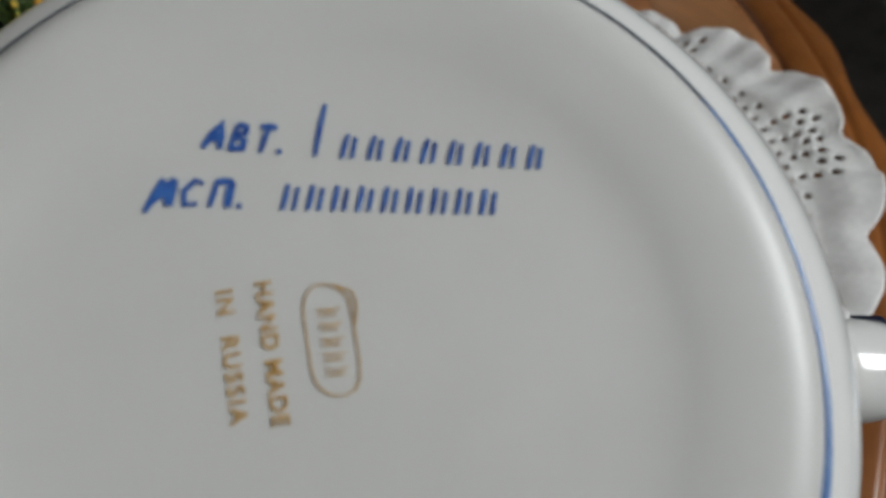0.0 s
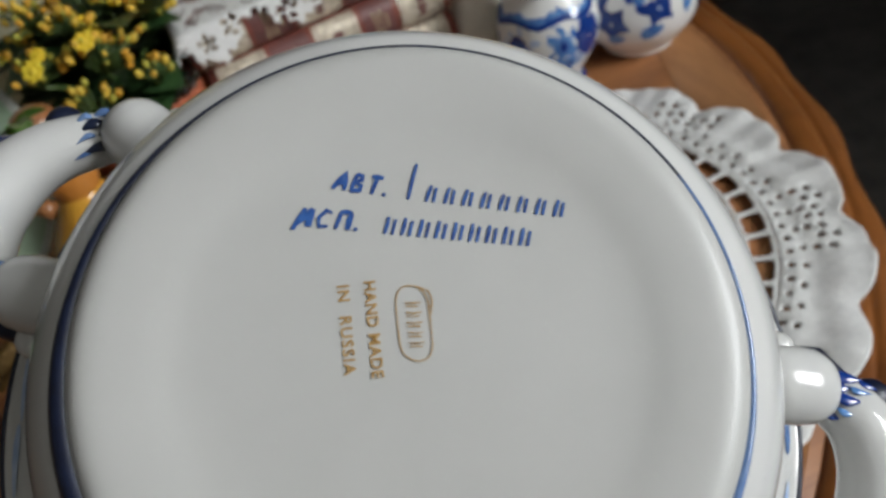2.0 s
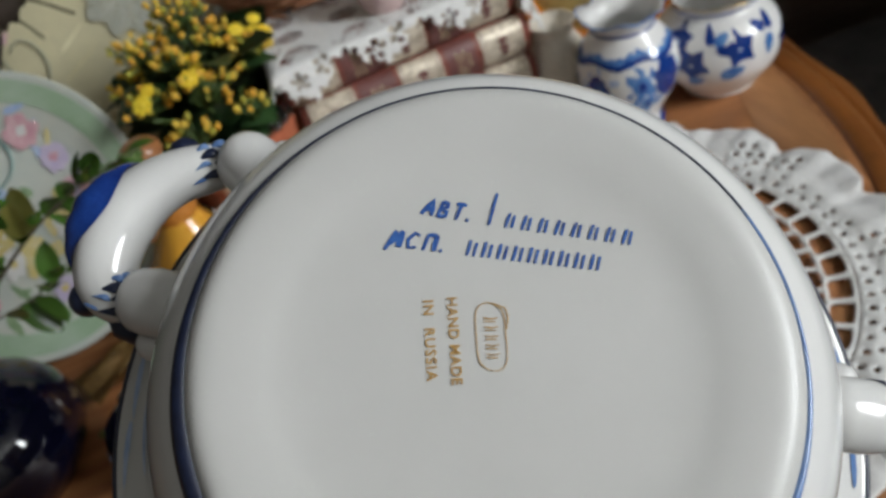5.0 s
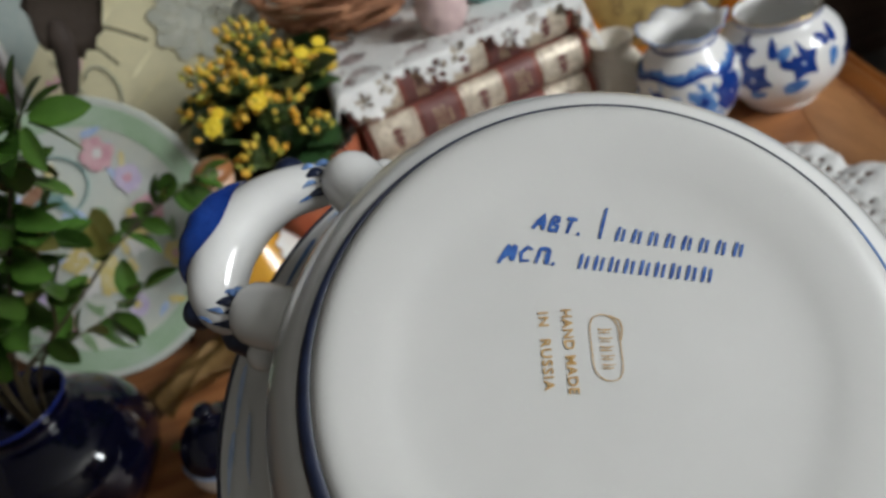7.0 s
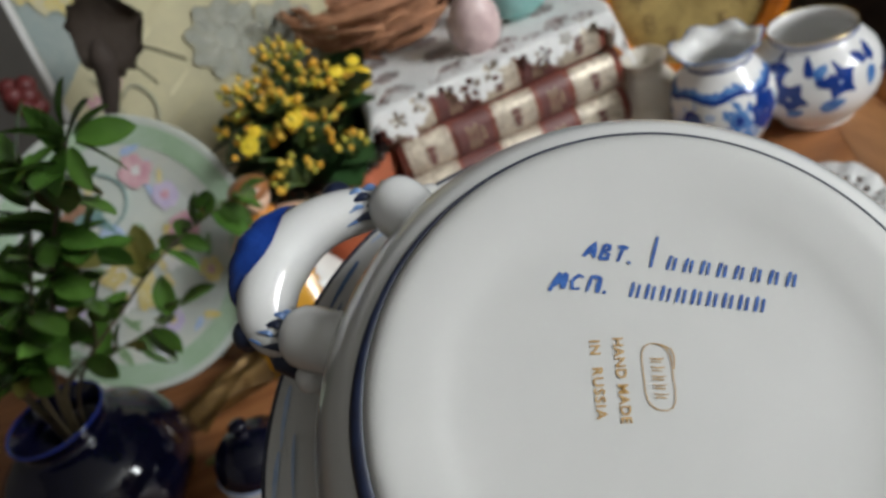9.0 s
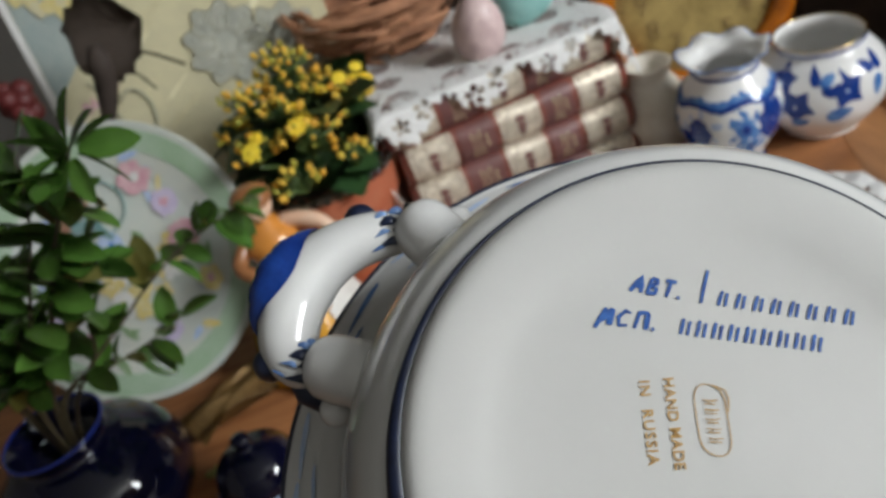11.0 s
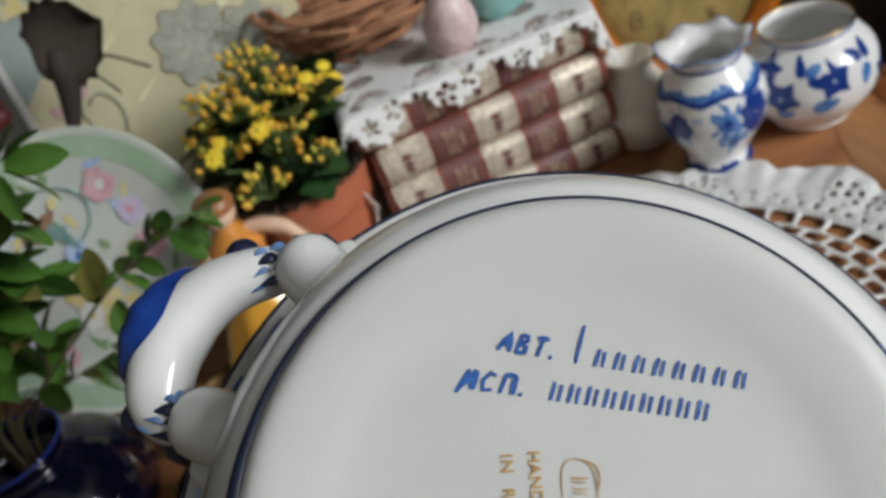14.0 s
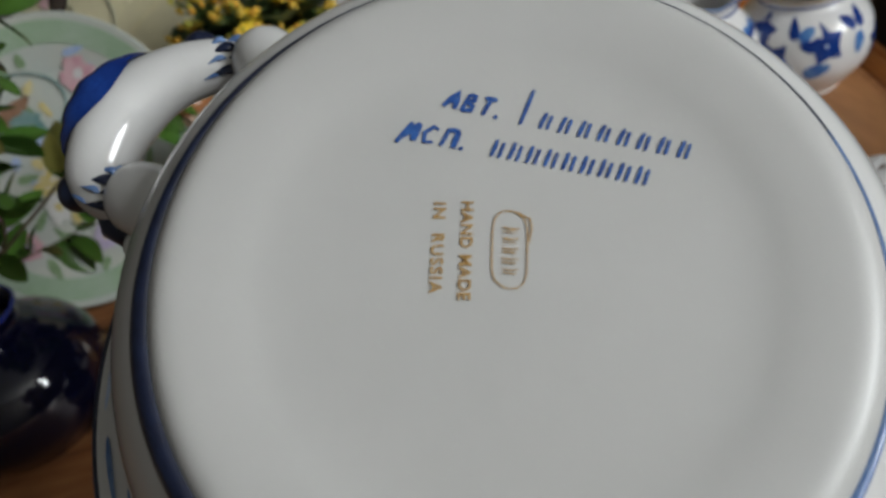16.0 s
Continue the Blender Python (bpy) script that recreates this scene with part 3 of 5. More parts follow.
# ---- eggs and nest on the books ----
def egg(name, at, size, material, label, tilt=(80, 0, 30)):
    bm = bmesh.new()
    for v in ball(bm, (0, 0, 0), 1.0, 32, 20):
        z = v.co.z
        k = 1 - 0.14 * z
        v.co = Vector((v.co.x * k * size * 0.5, v.co.y * k * size * 0.5, z * size * 0.66))
    return solid(name, bm, material, label, "egg", pose(*at) @ pose(0, 0, 0, *tilt), group="decorative eggs")


egg("decorative_egg", (0.062, 0.560, TOP_Z + 0.0235), 0.041, EGG_PINK, "pale pink speckled egg on the lace napkin", (14, 6, 0))
egg("decorative_egg", (0.108, 0.590, TOP_Z + 0.0215), 0.040, EGG_BLUE, "turquoise egg on the lace napkin", (78, 0, 60))


def nest(at, R):
    bm = bmesh.new()
    rnd = random.Random(21)
    t = thing("bird_nest", pose(*at), "round woven nest of reddish-brown twigs on the books", "nest")
    for k in range(170):
        a0 = rnd.uniform(0, 2 * math.pi)
        span = rnd.uniform(0.6, 2.2)
        h0 = rnd.uniform(0.003, 0.052)
        r0 = R * (0.56 + 0.44 * (h0 / 0.05) ** 0.7) + rnd.uniform(-0.012, 0.007)
        lean, wob = rnd.uniform(-0.015, 0.015), rnd.uniform(0, 6.3)
        pts = []
        for s in np.linspace(0, 1, 9):
            a = a0 + span * s
            r = r0 + 0.004 * math.sin(3 * s + wob) + 0.006 * (s > 0.9) * rnd.uniform(-1, 1)
            pts.append((r * math.cos(a), r * math.sin(a), max(0.0018, h0 + lean * (s - 0.5) + 0.003 * math.sin(5 * s + wob))))
        rad = rnd.choice((0.0008, 0.0012, 0.0018, 0.0024, 0.0028))
        tube(bm, pts, [rad * (1 - 0.5 * abs(2 * s - 1) ** 3) for s in np.linspace(0, 1, 9)], 5)
        if k % 38 == 37 or k == 169:
            part("twig_bundle", bm, TWIG, t)
            bm = bmesh.new()
    bm.free()
    part("nest_bottom", lathe([(R * 0.56, 0.004), (R * 0.5, 0.008), (0.002, 0.006)], 32), TWIG, t)
    return t


nest((-0.004, 0.668, TOP_Z + 0.001), 0.072)


# ---- blue and white vases ----
def frilled_vase(at, spin):
    outer = [tuple(p) for p in curve_through([(0.021, 0.0), (0.0262, 0.001), (0.0268, 0.006), (0.0235, 0.012), (0.029, 0.021), (0.0395, 0.036), (0.0432, 0.051),
                                              (0.0400, 0.066), (0.0305, 0.077), (0.0258, 0.083), (0.0285, 0.0885), (0.0360, 0.0935)], 60)]
    inner = [(0.0350, 0.0945), (0.0268, 0.0893), (0.0236, 0.0835), (0.028, 0.077), (0.037, 0.066), (0.040, 0.05), (0.036, 0.035), (0.020, 0.016), (0.001, 0.013)]

    def frill(a, r, z):
        k = max(0.0, (z - 0.085) / 0.0085)
        return r * (1 + 0.055 * k * math.cos(7 * a)), z + 0.0016 * k * math.cos(7 * a + 0.5)
    t = thing("frilled_vase", pose(*at, 0, 0, spin) @ Matrix.Diagonal((0.89, 0.89, 1.06, 1)), "white porcelain vase with wavy rim and blue flowers", "vase")
    part("body", lathe([(0.001, 0.002)] + outer + inner, 80, frill), PORCELAIN, t)
    place = on_lathe(outer)
    R = 0.0432
    rnd = random.Random(5)

    def along(a):
        return R * radians(a)

    def band(name, material, z0, half, lift, seed, label=""):
        """A painted band with a ragged brushed edge."""
        r2 = random.Random(seed)
        bm = bmesh.new()
        put = on_lathe(outer, lift)
        cols = []
        for k in range(120):
            u = along(k * 3)
            up, dn = half * r2.uniform(0.45, 1.25), half * r2.uniform(0.5, 1.1)
            mid = z0 + 0.0016 * math.sin(k / 3.2)
            cols.append([bm.verts.new(put(u, v)) for v in np.linspace(mid - dn, mid + up, 5)])
        for k in range(120):
            p, q = cols[k], cols[(k + 1) % 120]
            for j in range(4):
                bm.faces.new((p[j], q[j], q[j + 1], p[j + 1]))
        part(name, bm, material, t, label)
    band("painted_band", COBALT_MID, 0.0690, 0.0040, 0.0003, 5, "blue painted scroll band")
    band("band_shadow", COBALT, 0.0674, 0.0020, 0.0006, 6)
    band("foot_band", COBALT, 0.0058, 0.0038, 0.0004, 7)
    for n, (a0, z0, s) in enumerate(((12, 0.050, 0.85), (45, 0.050, 1.5), (18, 0.034, 0.75), (-38, 0.050, 1.05), (130, 0.045, 1.2), (205, 0.044, 1.3), (270, 0.046, 1.1), (-56, 0.042, 0.8))):
        bm = bmesh.new()
        for k in range(7):
            th = 2 * math.pi * k / 7
            patch(bm, blob(along(a0) + 0.0058 * s * math.cos(th), z0 + 0.0058 * s * math.sin(th), 0.0044 * s, 10 * n + k, 10, 0.3), on_lathe(outer, 0.0003 + 0.00004 * k), 2)
        part("painted_flower", bm, COBALT if n % 2 else COBALT_MID, t)
        bm = bmesh.new()
        for k in range(5):
            th = 2 * math.pi * k / 5 + 0.4
            patch(bm, blob(along(a0) + 0.0026 * s * math.cos(th), z0 + 0.0026 * s * math.sin(th), 0.0022 * s, 10 * n + k + 60, 9, 0.4), on_lathe(outer, 0.0007 + 0.00004 * k), 2)
        part("flower_heart", bm, COBALT, t)
        bm = bmesh.new()
        for k in range(8):
            th = 0.5 + 2 * math.pi * k / 8
            patch(bm, petal_shape(along(a0) + 0.011 * s * math.cos(th), z0 + 0.010 * s * math.sin(th), 0.0085 * rnd.uniform(0.6, 1.2), 0.0045 * rnd.uniform(0.7, 1.2), th + rnd.uniform(-1.3, 1.3)), on_lathe(outer, 0.0002), 2)
        part("painted_leaves", bm, COBALT_PALE if n % 2 else COBALT_MID, t)
    bm = bmesh.new()
    for k in range(96):
        a = 2 * math.pi * k / 96
        r, z = frill(a, 0.0360, 0.0941)
        bm.verts.new((r * math.cos(a), r * math.sin(a), z))
    bm.verts.ensure_lookup_table()
    pts = [v.co.copy() for v in bm.verts] 
    bm.free()
    bm = bmesh.new()
    tube(bm, pts + [pts[0]], 0.00065, 6, cap=False)
    part("rim_line", bm, COBALT_MID, t)
    bm = bmesh.new()
    tube(bm, [(0.0264 * math.cos(k * math.pi / 40), 0.0264 * math.sin(k * math.pi / 40), 0.0826) for k in range(81)], 0.0009, 6, cap=False)
    part("neck_line", bm, COBALT, t, "dark blue line round the neck")
    return t


def flower_pot_bowl(at, spin):
    outer = [tuple(p) for p in curve_through([(0.026, 0.0), (0.0295, 0.001), (0.030, 0.004), (0.037, 0.011), (0.0475, 0.026), (0.0505, 0.042), (0.0475, 0.057),
                                              (0.0400, 0.067), (0.0345, 0.0715), (0.0328, 0.0755), (0.0345, 0.0800)], 60)]
    inner = [(0.0330, 0.0803), (0.0310, 0.0765), (0.0325, 0.0720), (0.038, 0.066), (0.0455, 0.056), (0.048, 0.042), (0.044, 0.026), (0.025, 0.009), (0.001, 0.006)]
    t = thing("round_jar", pose(*at, 0, 0, spin) @ Matrix.Scale(0.96, 4), "round white porcelain jar with dark blue star flowers", "jar")
    part("body", lathe([(0.001, 0.0015)] + outer + inner, 80), PORCELAIN, t)
    R = 0.0505

    def star(u, v, r, turn, n=5):
        return [(u + (r if k % 2 == 0 else r * 0.60) * math.cos(turn + math.pi * k / n), v + (r if k % 2 == 0 else r * 0.60) * math.sin(turn + math.pi * k / n)) for k in range(2 * n)]
    for n, (a, z, r, w) in enumerate(((-34, 0.060, 0.0125, 0.3), (-19, 0.0425, 0.0138, 0.9), (24, 0.052, 0.0136, 0.5), (84, 0.040, 0.012, 0.2), (130, 0.037, 0.012, 0.6), (172, 0.042, 0.012, 0.1),
                                        (215, 0.039, 0.012, 0.7), (262, 0.042, 0.012, 0.4), (300, 0.038, 0.011, 0.2))):
        bm = bmesh.new()
        patch(bm, star(R * radians(a), z, r * 1.15, w), on_lathe(outer, 0.0003), 5)
        part("painted_star_flower", bm, COBALT, t)
        bm = bmesh.new()
        patch(bm, blob(R * radians(a), z, 0.0015, n, 9, 0.2), on_lathe(outer, 0.0007), 1)
        part("flower_eye", bm, COBALT_PALE, t)
    for n, (a, z, turn, ln) in enumerate(((2, 0.058, 0.5, 0.011), (-1, 0.058, 1.8, 0.011), (4, 0.057, -0.7, 0.010), (6, 0.031, 0.25, 0.016), (54, 0.060, 2.6, 0.011), (57, 0.058, 0.9, 0.012), (57, 0.055, 4.4, 0.013),
                                            (108, 0.05, 1.1, 0.011), (150, 0.05, 2.1, 0.011), (195, 0.05, 0.4, 0.011), (240, 0.05, 1.4, 0.011), (300, 0.047, 0.9, 0.011), (-24, 0.026, 0.3, 0.012))):
        bm = bmesh.new()
        patch(bm, petal_shape(R * radians(a), z, ln * 1.25, ln * 0.72, turn), on_lathe(outer, 0.0004), 3)
        part("painted_leaf", bm, COBALT if n % 3 else COBALT_MID, t)
    bm = bmesh.new()
    tube(bm, [(0.0338 * math.cos(k * math.pi / 40), 0.0338 * math.sin(k * math.pi / 40), 0.0804) for k in range(81)], 0.0009, 6, cap=False)
    part("gilt_rim", bm, GILT, t, "thin gilt rim")
    bm = bmesh.new()
    tube(bm, [(0.0331 * math.cos(k * math.pi / 40), 0.0331 * math.sin(k * math.pi / 40), 0.0758) for k in range(81)], 0.0007, 6, cap=False)
    part("neck_line", bm, COBALT, t, "dark blue line under the rim")
    return t


frilled_vase((0.216, 0.486, 0.0005), -112)
flower_pot_bowl((0.299, 0.500, 0.0005), -124)

jar = thing("cream_jug", pose(0.185, 0.556, 0.0005) @ Matrix.Scale(0.92, 4), "plain cream ceramic jug standing behind the vase", "jug")
jar_profile = curve_through([(0.018, 0.0), (0.024, 0.002), (0.030, 0.022), (0.031, 0.042), (0.024, 0.062), (0.018, 0.072), (0.021, 0.082), (0.019, 0.082), (0.015, 0.07), (0.001, 0.05)], 40)
part("body", lathe([tuple(p) for p in jar_profile], 40), CREAM, jar)
bm = bmesh.new()
tube(bm, [(0.0200 * math.cos(k * math.pi / 24), 0.0200 * math.sin(k * math.pi / 24), 0.0822) for k in range(49)], 0.0014, 8, cap=False)
part("rim", bm, CREAM, jar)


# ---- amber clock ----
def clock(at, turn):
    t = thing("amber_clock", pose(*at, 0, 0, turn), "round table clock with a brass dial in an amber frame", "clock")
    c = 0.092
    lean = pose(0, 0, c, 90 - 14, 0, 0)      # dial plane: local x across, local y up
    part("case", lathe([tuple(p) for p in curve_through([(0.001, -0.022), (0.07, -0.022), (0.086, -0.016), (0.091, -0.004), (0.088, 0.006), (0.080, 0.009), (0.071, 0.005), (0.069, -0.002)], 36)], 72), AMBER, t, "orange amber frame", m=lean)
    part("dial", lathe([(0.0695, -0.0035), (0.068, -0.002), (0.045, -0.0012), (0.001, -0.001)][::-1], 64), BRASS, t, "dull brass dial", m=lean)
    bm = bmesh.new()
    for k in range(60):
        a = 2 * math.pi * k / 60
        tube(bm, [(0.062 * math.cos(a), 0.062 * math.sin(a), -0.0008), (0.066 * math.cos(a), 0.066 * math.sin(a), -0.0008)], 0.0007 if k % 5 == 0 else 0.0003, 4)
    part("minute_marks", bm, BRASS_DARK, t, m=lean)
    for n in range(1, 13):
        a = math.pi / 2 - 2 * math.pi * n / 12
        cu = bpy.data.curves.new("numeral", "FONT")
        cu.body, cu.size, cu.align_x, cu.align_y, cu.extrude = str(n), 0.024, "CENTER", "CENTER", 0.0003
        tmp = bpy.data.objects.new("numeral", cu)
        me = bpy.data.meshes.new_from_object(tmp)
        bpy.data.objects.remove(tmp)
        me.materials.clear()
        me.materials.append(DIAL_INK)
        ob = new("numeral", me)
        ob.parent, ob.matrix_basis = t, lean @ pose(0.047 * math.cos(a), 0.047 * math.sin(a), 0.0002)
    for ln, w, a in ((0.028, 0.0016, 1.9), (0.042, 0.0012, 0.9)):
        bm = bmesh.new()
        tube(bm, [(0, 0, 0.001), (ln * math.cos(a), ln * math.sin(a), 0.001)], [w, w * 0.3], 6)
        part("clock_hand", bm, BRASS_DARK, t, m=lean)
    part("foot", box(bmesh.new(), (-0.045, -0.012, 0), (0.045, 0.03, 0.008), 0.002), AMBER, t)
    return t


clock((0.262, 0.622, 0.0005), -8)


# ---- kalanchoe in a terracotta pot ----
def kalanchoe(at):
    t = thing("potted_kalanchoe", pose(*at), "yellow and orange flowering kalanchoe in a terracotta pot", "potted plant")
    pot = curve_through([(0.001, 0.0), (0.036, 0.0), (0.038, 0.003), (0.048, 0.064), (0.0485, 0.070), (0.0525, 0.0705), (0.0545, 0.094), (0.052, 0.0955), (0.049, 0.082), (0.02, 0.078), (0.001, 0.078)], 60)
    part("pot", lathe([tuple(p) for p in pot], 64), TERRACOTTA, t, "orange terracotta pot")
    bm = lathe([(0.049, 0.0835), (0.03, 0.086), (0.001, 0.087)][::-1], 40)
    rnd = random.Random(3)
    for v in bm.verts:
        v.co.z += rnd.uniform(-0.002, 0.002)
    part("soil", bm, SOIL, t)
    big = leaf_mesh("leaf", LEAF_DARK, 0.052, 0.034, 0.35, 0.15, 8, 0.08)
    base = Vector((0, 0, 0.090))
    for k in range(44):
        a = k * 2.399 + 0.4
        el = rnd.uniform(0.22, 0.95)
        d = Vector((math.cos(a), math.sin(a), el))
        at_ = base + Vector((0.01 * math.cos(a), 0.01 * math.sin(a), rnd.uniform(0.004, 0.058)))
        part("leaf", big, None, t, m=turned(at_, d, rnd.uniform(-25, 25), rnd.uniform(0.8, 1.35)))
    # heads of flowers: middle, spread, number
    bud_bm = bmesh.new()
    for v in ball(bud_bm, (0, 0, 0.003), 0.0030, 8, 6, (1, 1, 1.35)):
        pass
    bud = finish(bud_bm, "bud", PETAL_O)
    gbm = bmesh.new()
    ball(gbm, (0, 0, 0.0022), 0.0024, 8, 5, (1, 1, 1.4))
    green_bud = finish(gbm, "green_bud", CALYX)

    def lobes(a, r, z):
        k = min(1.0, r / 0.006)
        return r * (1 - 0.15 * k * abs(math.sin(3.5 * a)) ** 4), z + 0.0003 * k * math.cos(7 * a)
    fbm = lathe([(0.0004, 0.0046), (0.0013, 0.0044), (0.0018, 0.0035), (0.0045, 0.0038), (0.0066, 0.0042), (0.0072, 0.0037), (0.0066, 0.0031), (0.0025, 0.0024), (0.0006, 0.0005)], 42, lobes)
    bloom = finish(fbm, "bloom", PETAL_Y)
    heads = (((-0.002, 0.012, 0.176), 0.026, 36), ((-0.032, -0.002, 0.166), 0.023, 28), ((0.016, 0.006, 0.158), 0.018, 18), ((0.000, -0.046, 0.142), 0.023, 30), ((0.038, 0.000, 0.142), 0.021, 28),
             ((-0.048, 0.012, 0.142), 0.019, 20), ((-0.038, -0.044, 0.146), 0.016, 14), ((-0.012, -0.066, 0.126), 0.018, 14), ((0.028, -0.050, 0.124), 0.012, 8), ((-0.012, -0.016, 0.156), 0.018, 16))
    twigs = bmesh.new()
    for (hx, hy, hz), spread, count in heads:
        count = int(count * 1.25)
        bm = bmesh.new()
        tube(bm, curve_through([(0.1 * hx, 0.1 * hy, 0.088), (hx * 0.5, hy * 0.5, 0.088 + (hz - 0.088) * 0.5), (hx, hy, hz - 0.008)], 8), [0.0022 - 0.0001 * k for k in range(8)], 6)
        for k in range(count):
            a, e, rr = rnd.uniform(0, 6.283), rnd.uniform(-0.25, 1.3), spread * rnd.uniform(0.55, 1.05)
            p = Vector((hx + rr * math.cos(a) * math.cos(e), hy + rr * math.sin(a) * math.cos(e), hz + 0.75 * rr * math.sin(e)))
            d = (p - Vector((hx, hy, hz - 0.018))).normalized()
            tube(twigs, [(hx, hy, hz - 0.009), tuple((Vector((hx, hy, hz - 0.004)) + p) * 0.5), tuple(p)], 0.0007, 4)
            kind = rnd.random()
            me = bud if kind < 0.58 else green_bud if kind < 0.95 else bloom
            q = d.to_track_quat("Z", "Y").to_matrix().to_4x4()
            part(me.name.split(".")[0], me, None, t, m=Matrix.Translation(p) @ q @ Matrix.Scale(rnd.uniform(0.62, 1.0), 4))
        part("stalk", bm, STEM_GREEN, t)
    tagged(part("flower_stalk_tangle", twigs, STEM_GREEN, t, "thin green flower stalks"), kind="stuff")
    for p, s in (((0.053, 0.004, 0.150), 1.6), ((0.050, 0.010, 0.160), 1.2), ((-0.036, -0.052, 0.152), 1.7), ((-0.001, -0.052, 0.158), 1.6), ((0.036, 0.000, 0.160), 1.4), ((-0.030, -0.046, 0.158), 1.2), ((0.006, -0.046, 0.160), 1.1)):
        d = Vector((p[0], p[1] - 0.1, 0.14)).normalized()
        part("bloom", bloom, None, t, "open yellow bloom", m=Matrix.Translation(p) @ d.to_track_quat("Z", "Y").to_matrix().to_4x4() @ Matrix.Scale(0.60 * s, 4))
    return t


kalanchoe((-0.086, 0.545, 0.0005))

beads = thing("glass_bead_string", pose(-0.080, 0.540, 0.0), "string of clear glass beads round the terracotta pot", "beads")
for k in range(16):
    a = radians(-150 + k * 9.5)
    bm = bmesh.new()
    ball(bm, (0.0540 * math.cos(a) - 0.006, 0.0540 * math.sin(a) + 0.005, 0.1005 + 0.001 * math.sin(k * 2.1)), 0.0048, 14, 10)
    part("bead", bm, GLASS, beads)
bm = bmesh.new()
tube(bm, [(0.0540 * math.cos(radians(-152 + k * 5)) - 0.006, 0.0540 * math.sin(radians(-152 + k * 5)) + 0.005, 0.1005) for k in range(31)], 0.0006, 5)
part("cord", bm, STEM, beads)


# ---- porcelain figurine ----
def figurine(at, turn):
    bm = bmesh.new()

    def add(b, slot):
        me = bpy.data.meshes.new("tmp")
        b.to_mesh(me)
        b.free()
        n0 = len(bm.faces)
        bm.from_mesh(me)
        bpy.data.meshes.remove(me)
        bm.faces.ensure_lookup_table()
        for f in bm.faces[n0:]:
            f.material_index = slot

    def skirt(a, r, z):
        k = max(0.0, 1 - z / 0.06)
        return r * (1 + 0.07 * k * math.cos(9 * a)), z
    add(lathe([tuple(p) for p in curve_through([(0.001, 0.0), (0.034, 0.0), (0.037, 0.004), (0.035, 0.018), (0.026, 0.038), (0.015, 0.056), (0.011, 0.064)], 30)], 54, skirt), 0)
    add(lathe([tuple(p) for p in curve_through([(0.0105, 0.062), (0.014, 0.072), (0.015, 0.080), (0.009, 0.087), (0.005, 0.092)], 14)], 24), 1)
    b = bmesh.new()
    ball(b, (0, 0, 0.099), 0.0095, 16, 12)
    add(b, 3)
    b = bmesh.new()
    tube(b, curve_through([(0.008, 0, 0.084), (0.018, -0.005, 0.084), (0.028, -0.010, 0.079), (0.032, -0.014, 0.070)], 10), [0.0042] * 6 + [0.0036, 0.0034, 0.0042, 0.0050], 10)
    add(b, 3)
    b = bmesh.new()
    tube(b, curve_through([(-0.012, 0, 0.081), (-0.020, -0.010, 0.074), (-0.012, -0.018, 0.068)], 8), 0.0042, 10)
    add(b, 2)
    b = bmesh.new()
    ball(b, (0, 0.0, 0.103), 0.0112, 16, 10, (1, 1, 0.62))
    add(b, 2)
    b = lathe([tuple(p) for p in curve_through([(0.0325, 0.018), (0.0275, 0.036), (0.0165, 0.057)], 10)], 54, skirt)
    for v in b.verts:
        v.co.x *= 1.035
        v.co.y *= 1.035
    bmesh.ops.delete(b, geom=[f for f in b.faces if f.calc_center_median().x < 0.012], context="FACES")
    add(b, 4)
    ob = new("porcelain_figurine", finish(bm, "porcelain_figurine", [YELLOW_GLAZE, ORANGE_GLAZE, HAIR_GLAZE, PEACH_GLAZE, WHITE_GLAZE]))
    ob.matrix_basis = pose(*at, 0, 0, turn) @ Matrix.Scale(1.33, 4)
    return tagged(ob, "small glazed figurine in a yellow and white skirt", "figurine")


figurine((-0.132, 0.462, 0.0005), 8)


# ---- painted plate on edge ----
PLATE_C, PLATE_N, PLATE_R = Vector((-0.251, 0.520, 0.0970)), Vector((-0.10, -0.84, 0.50)).normalized(), 0.105


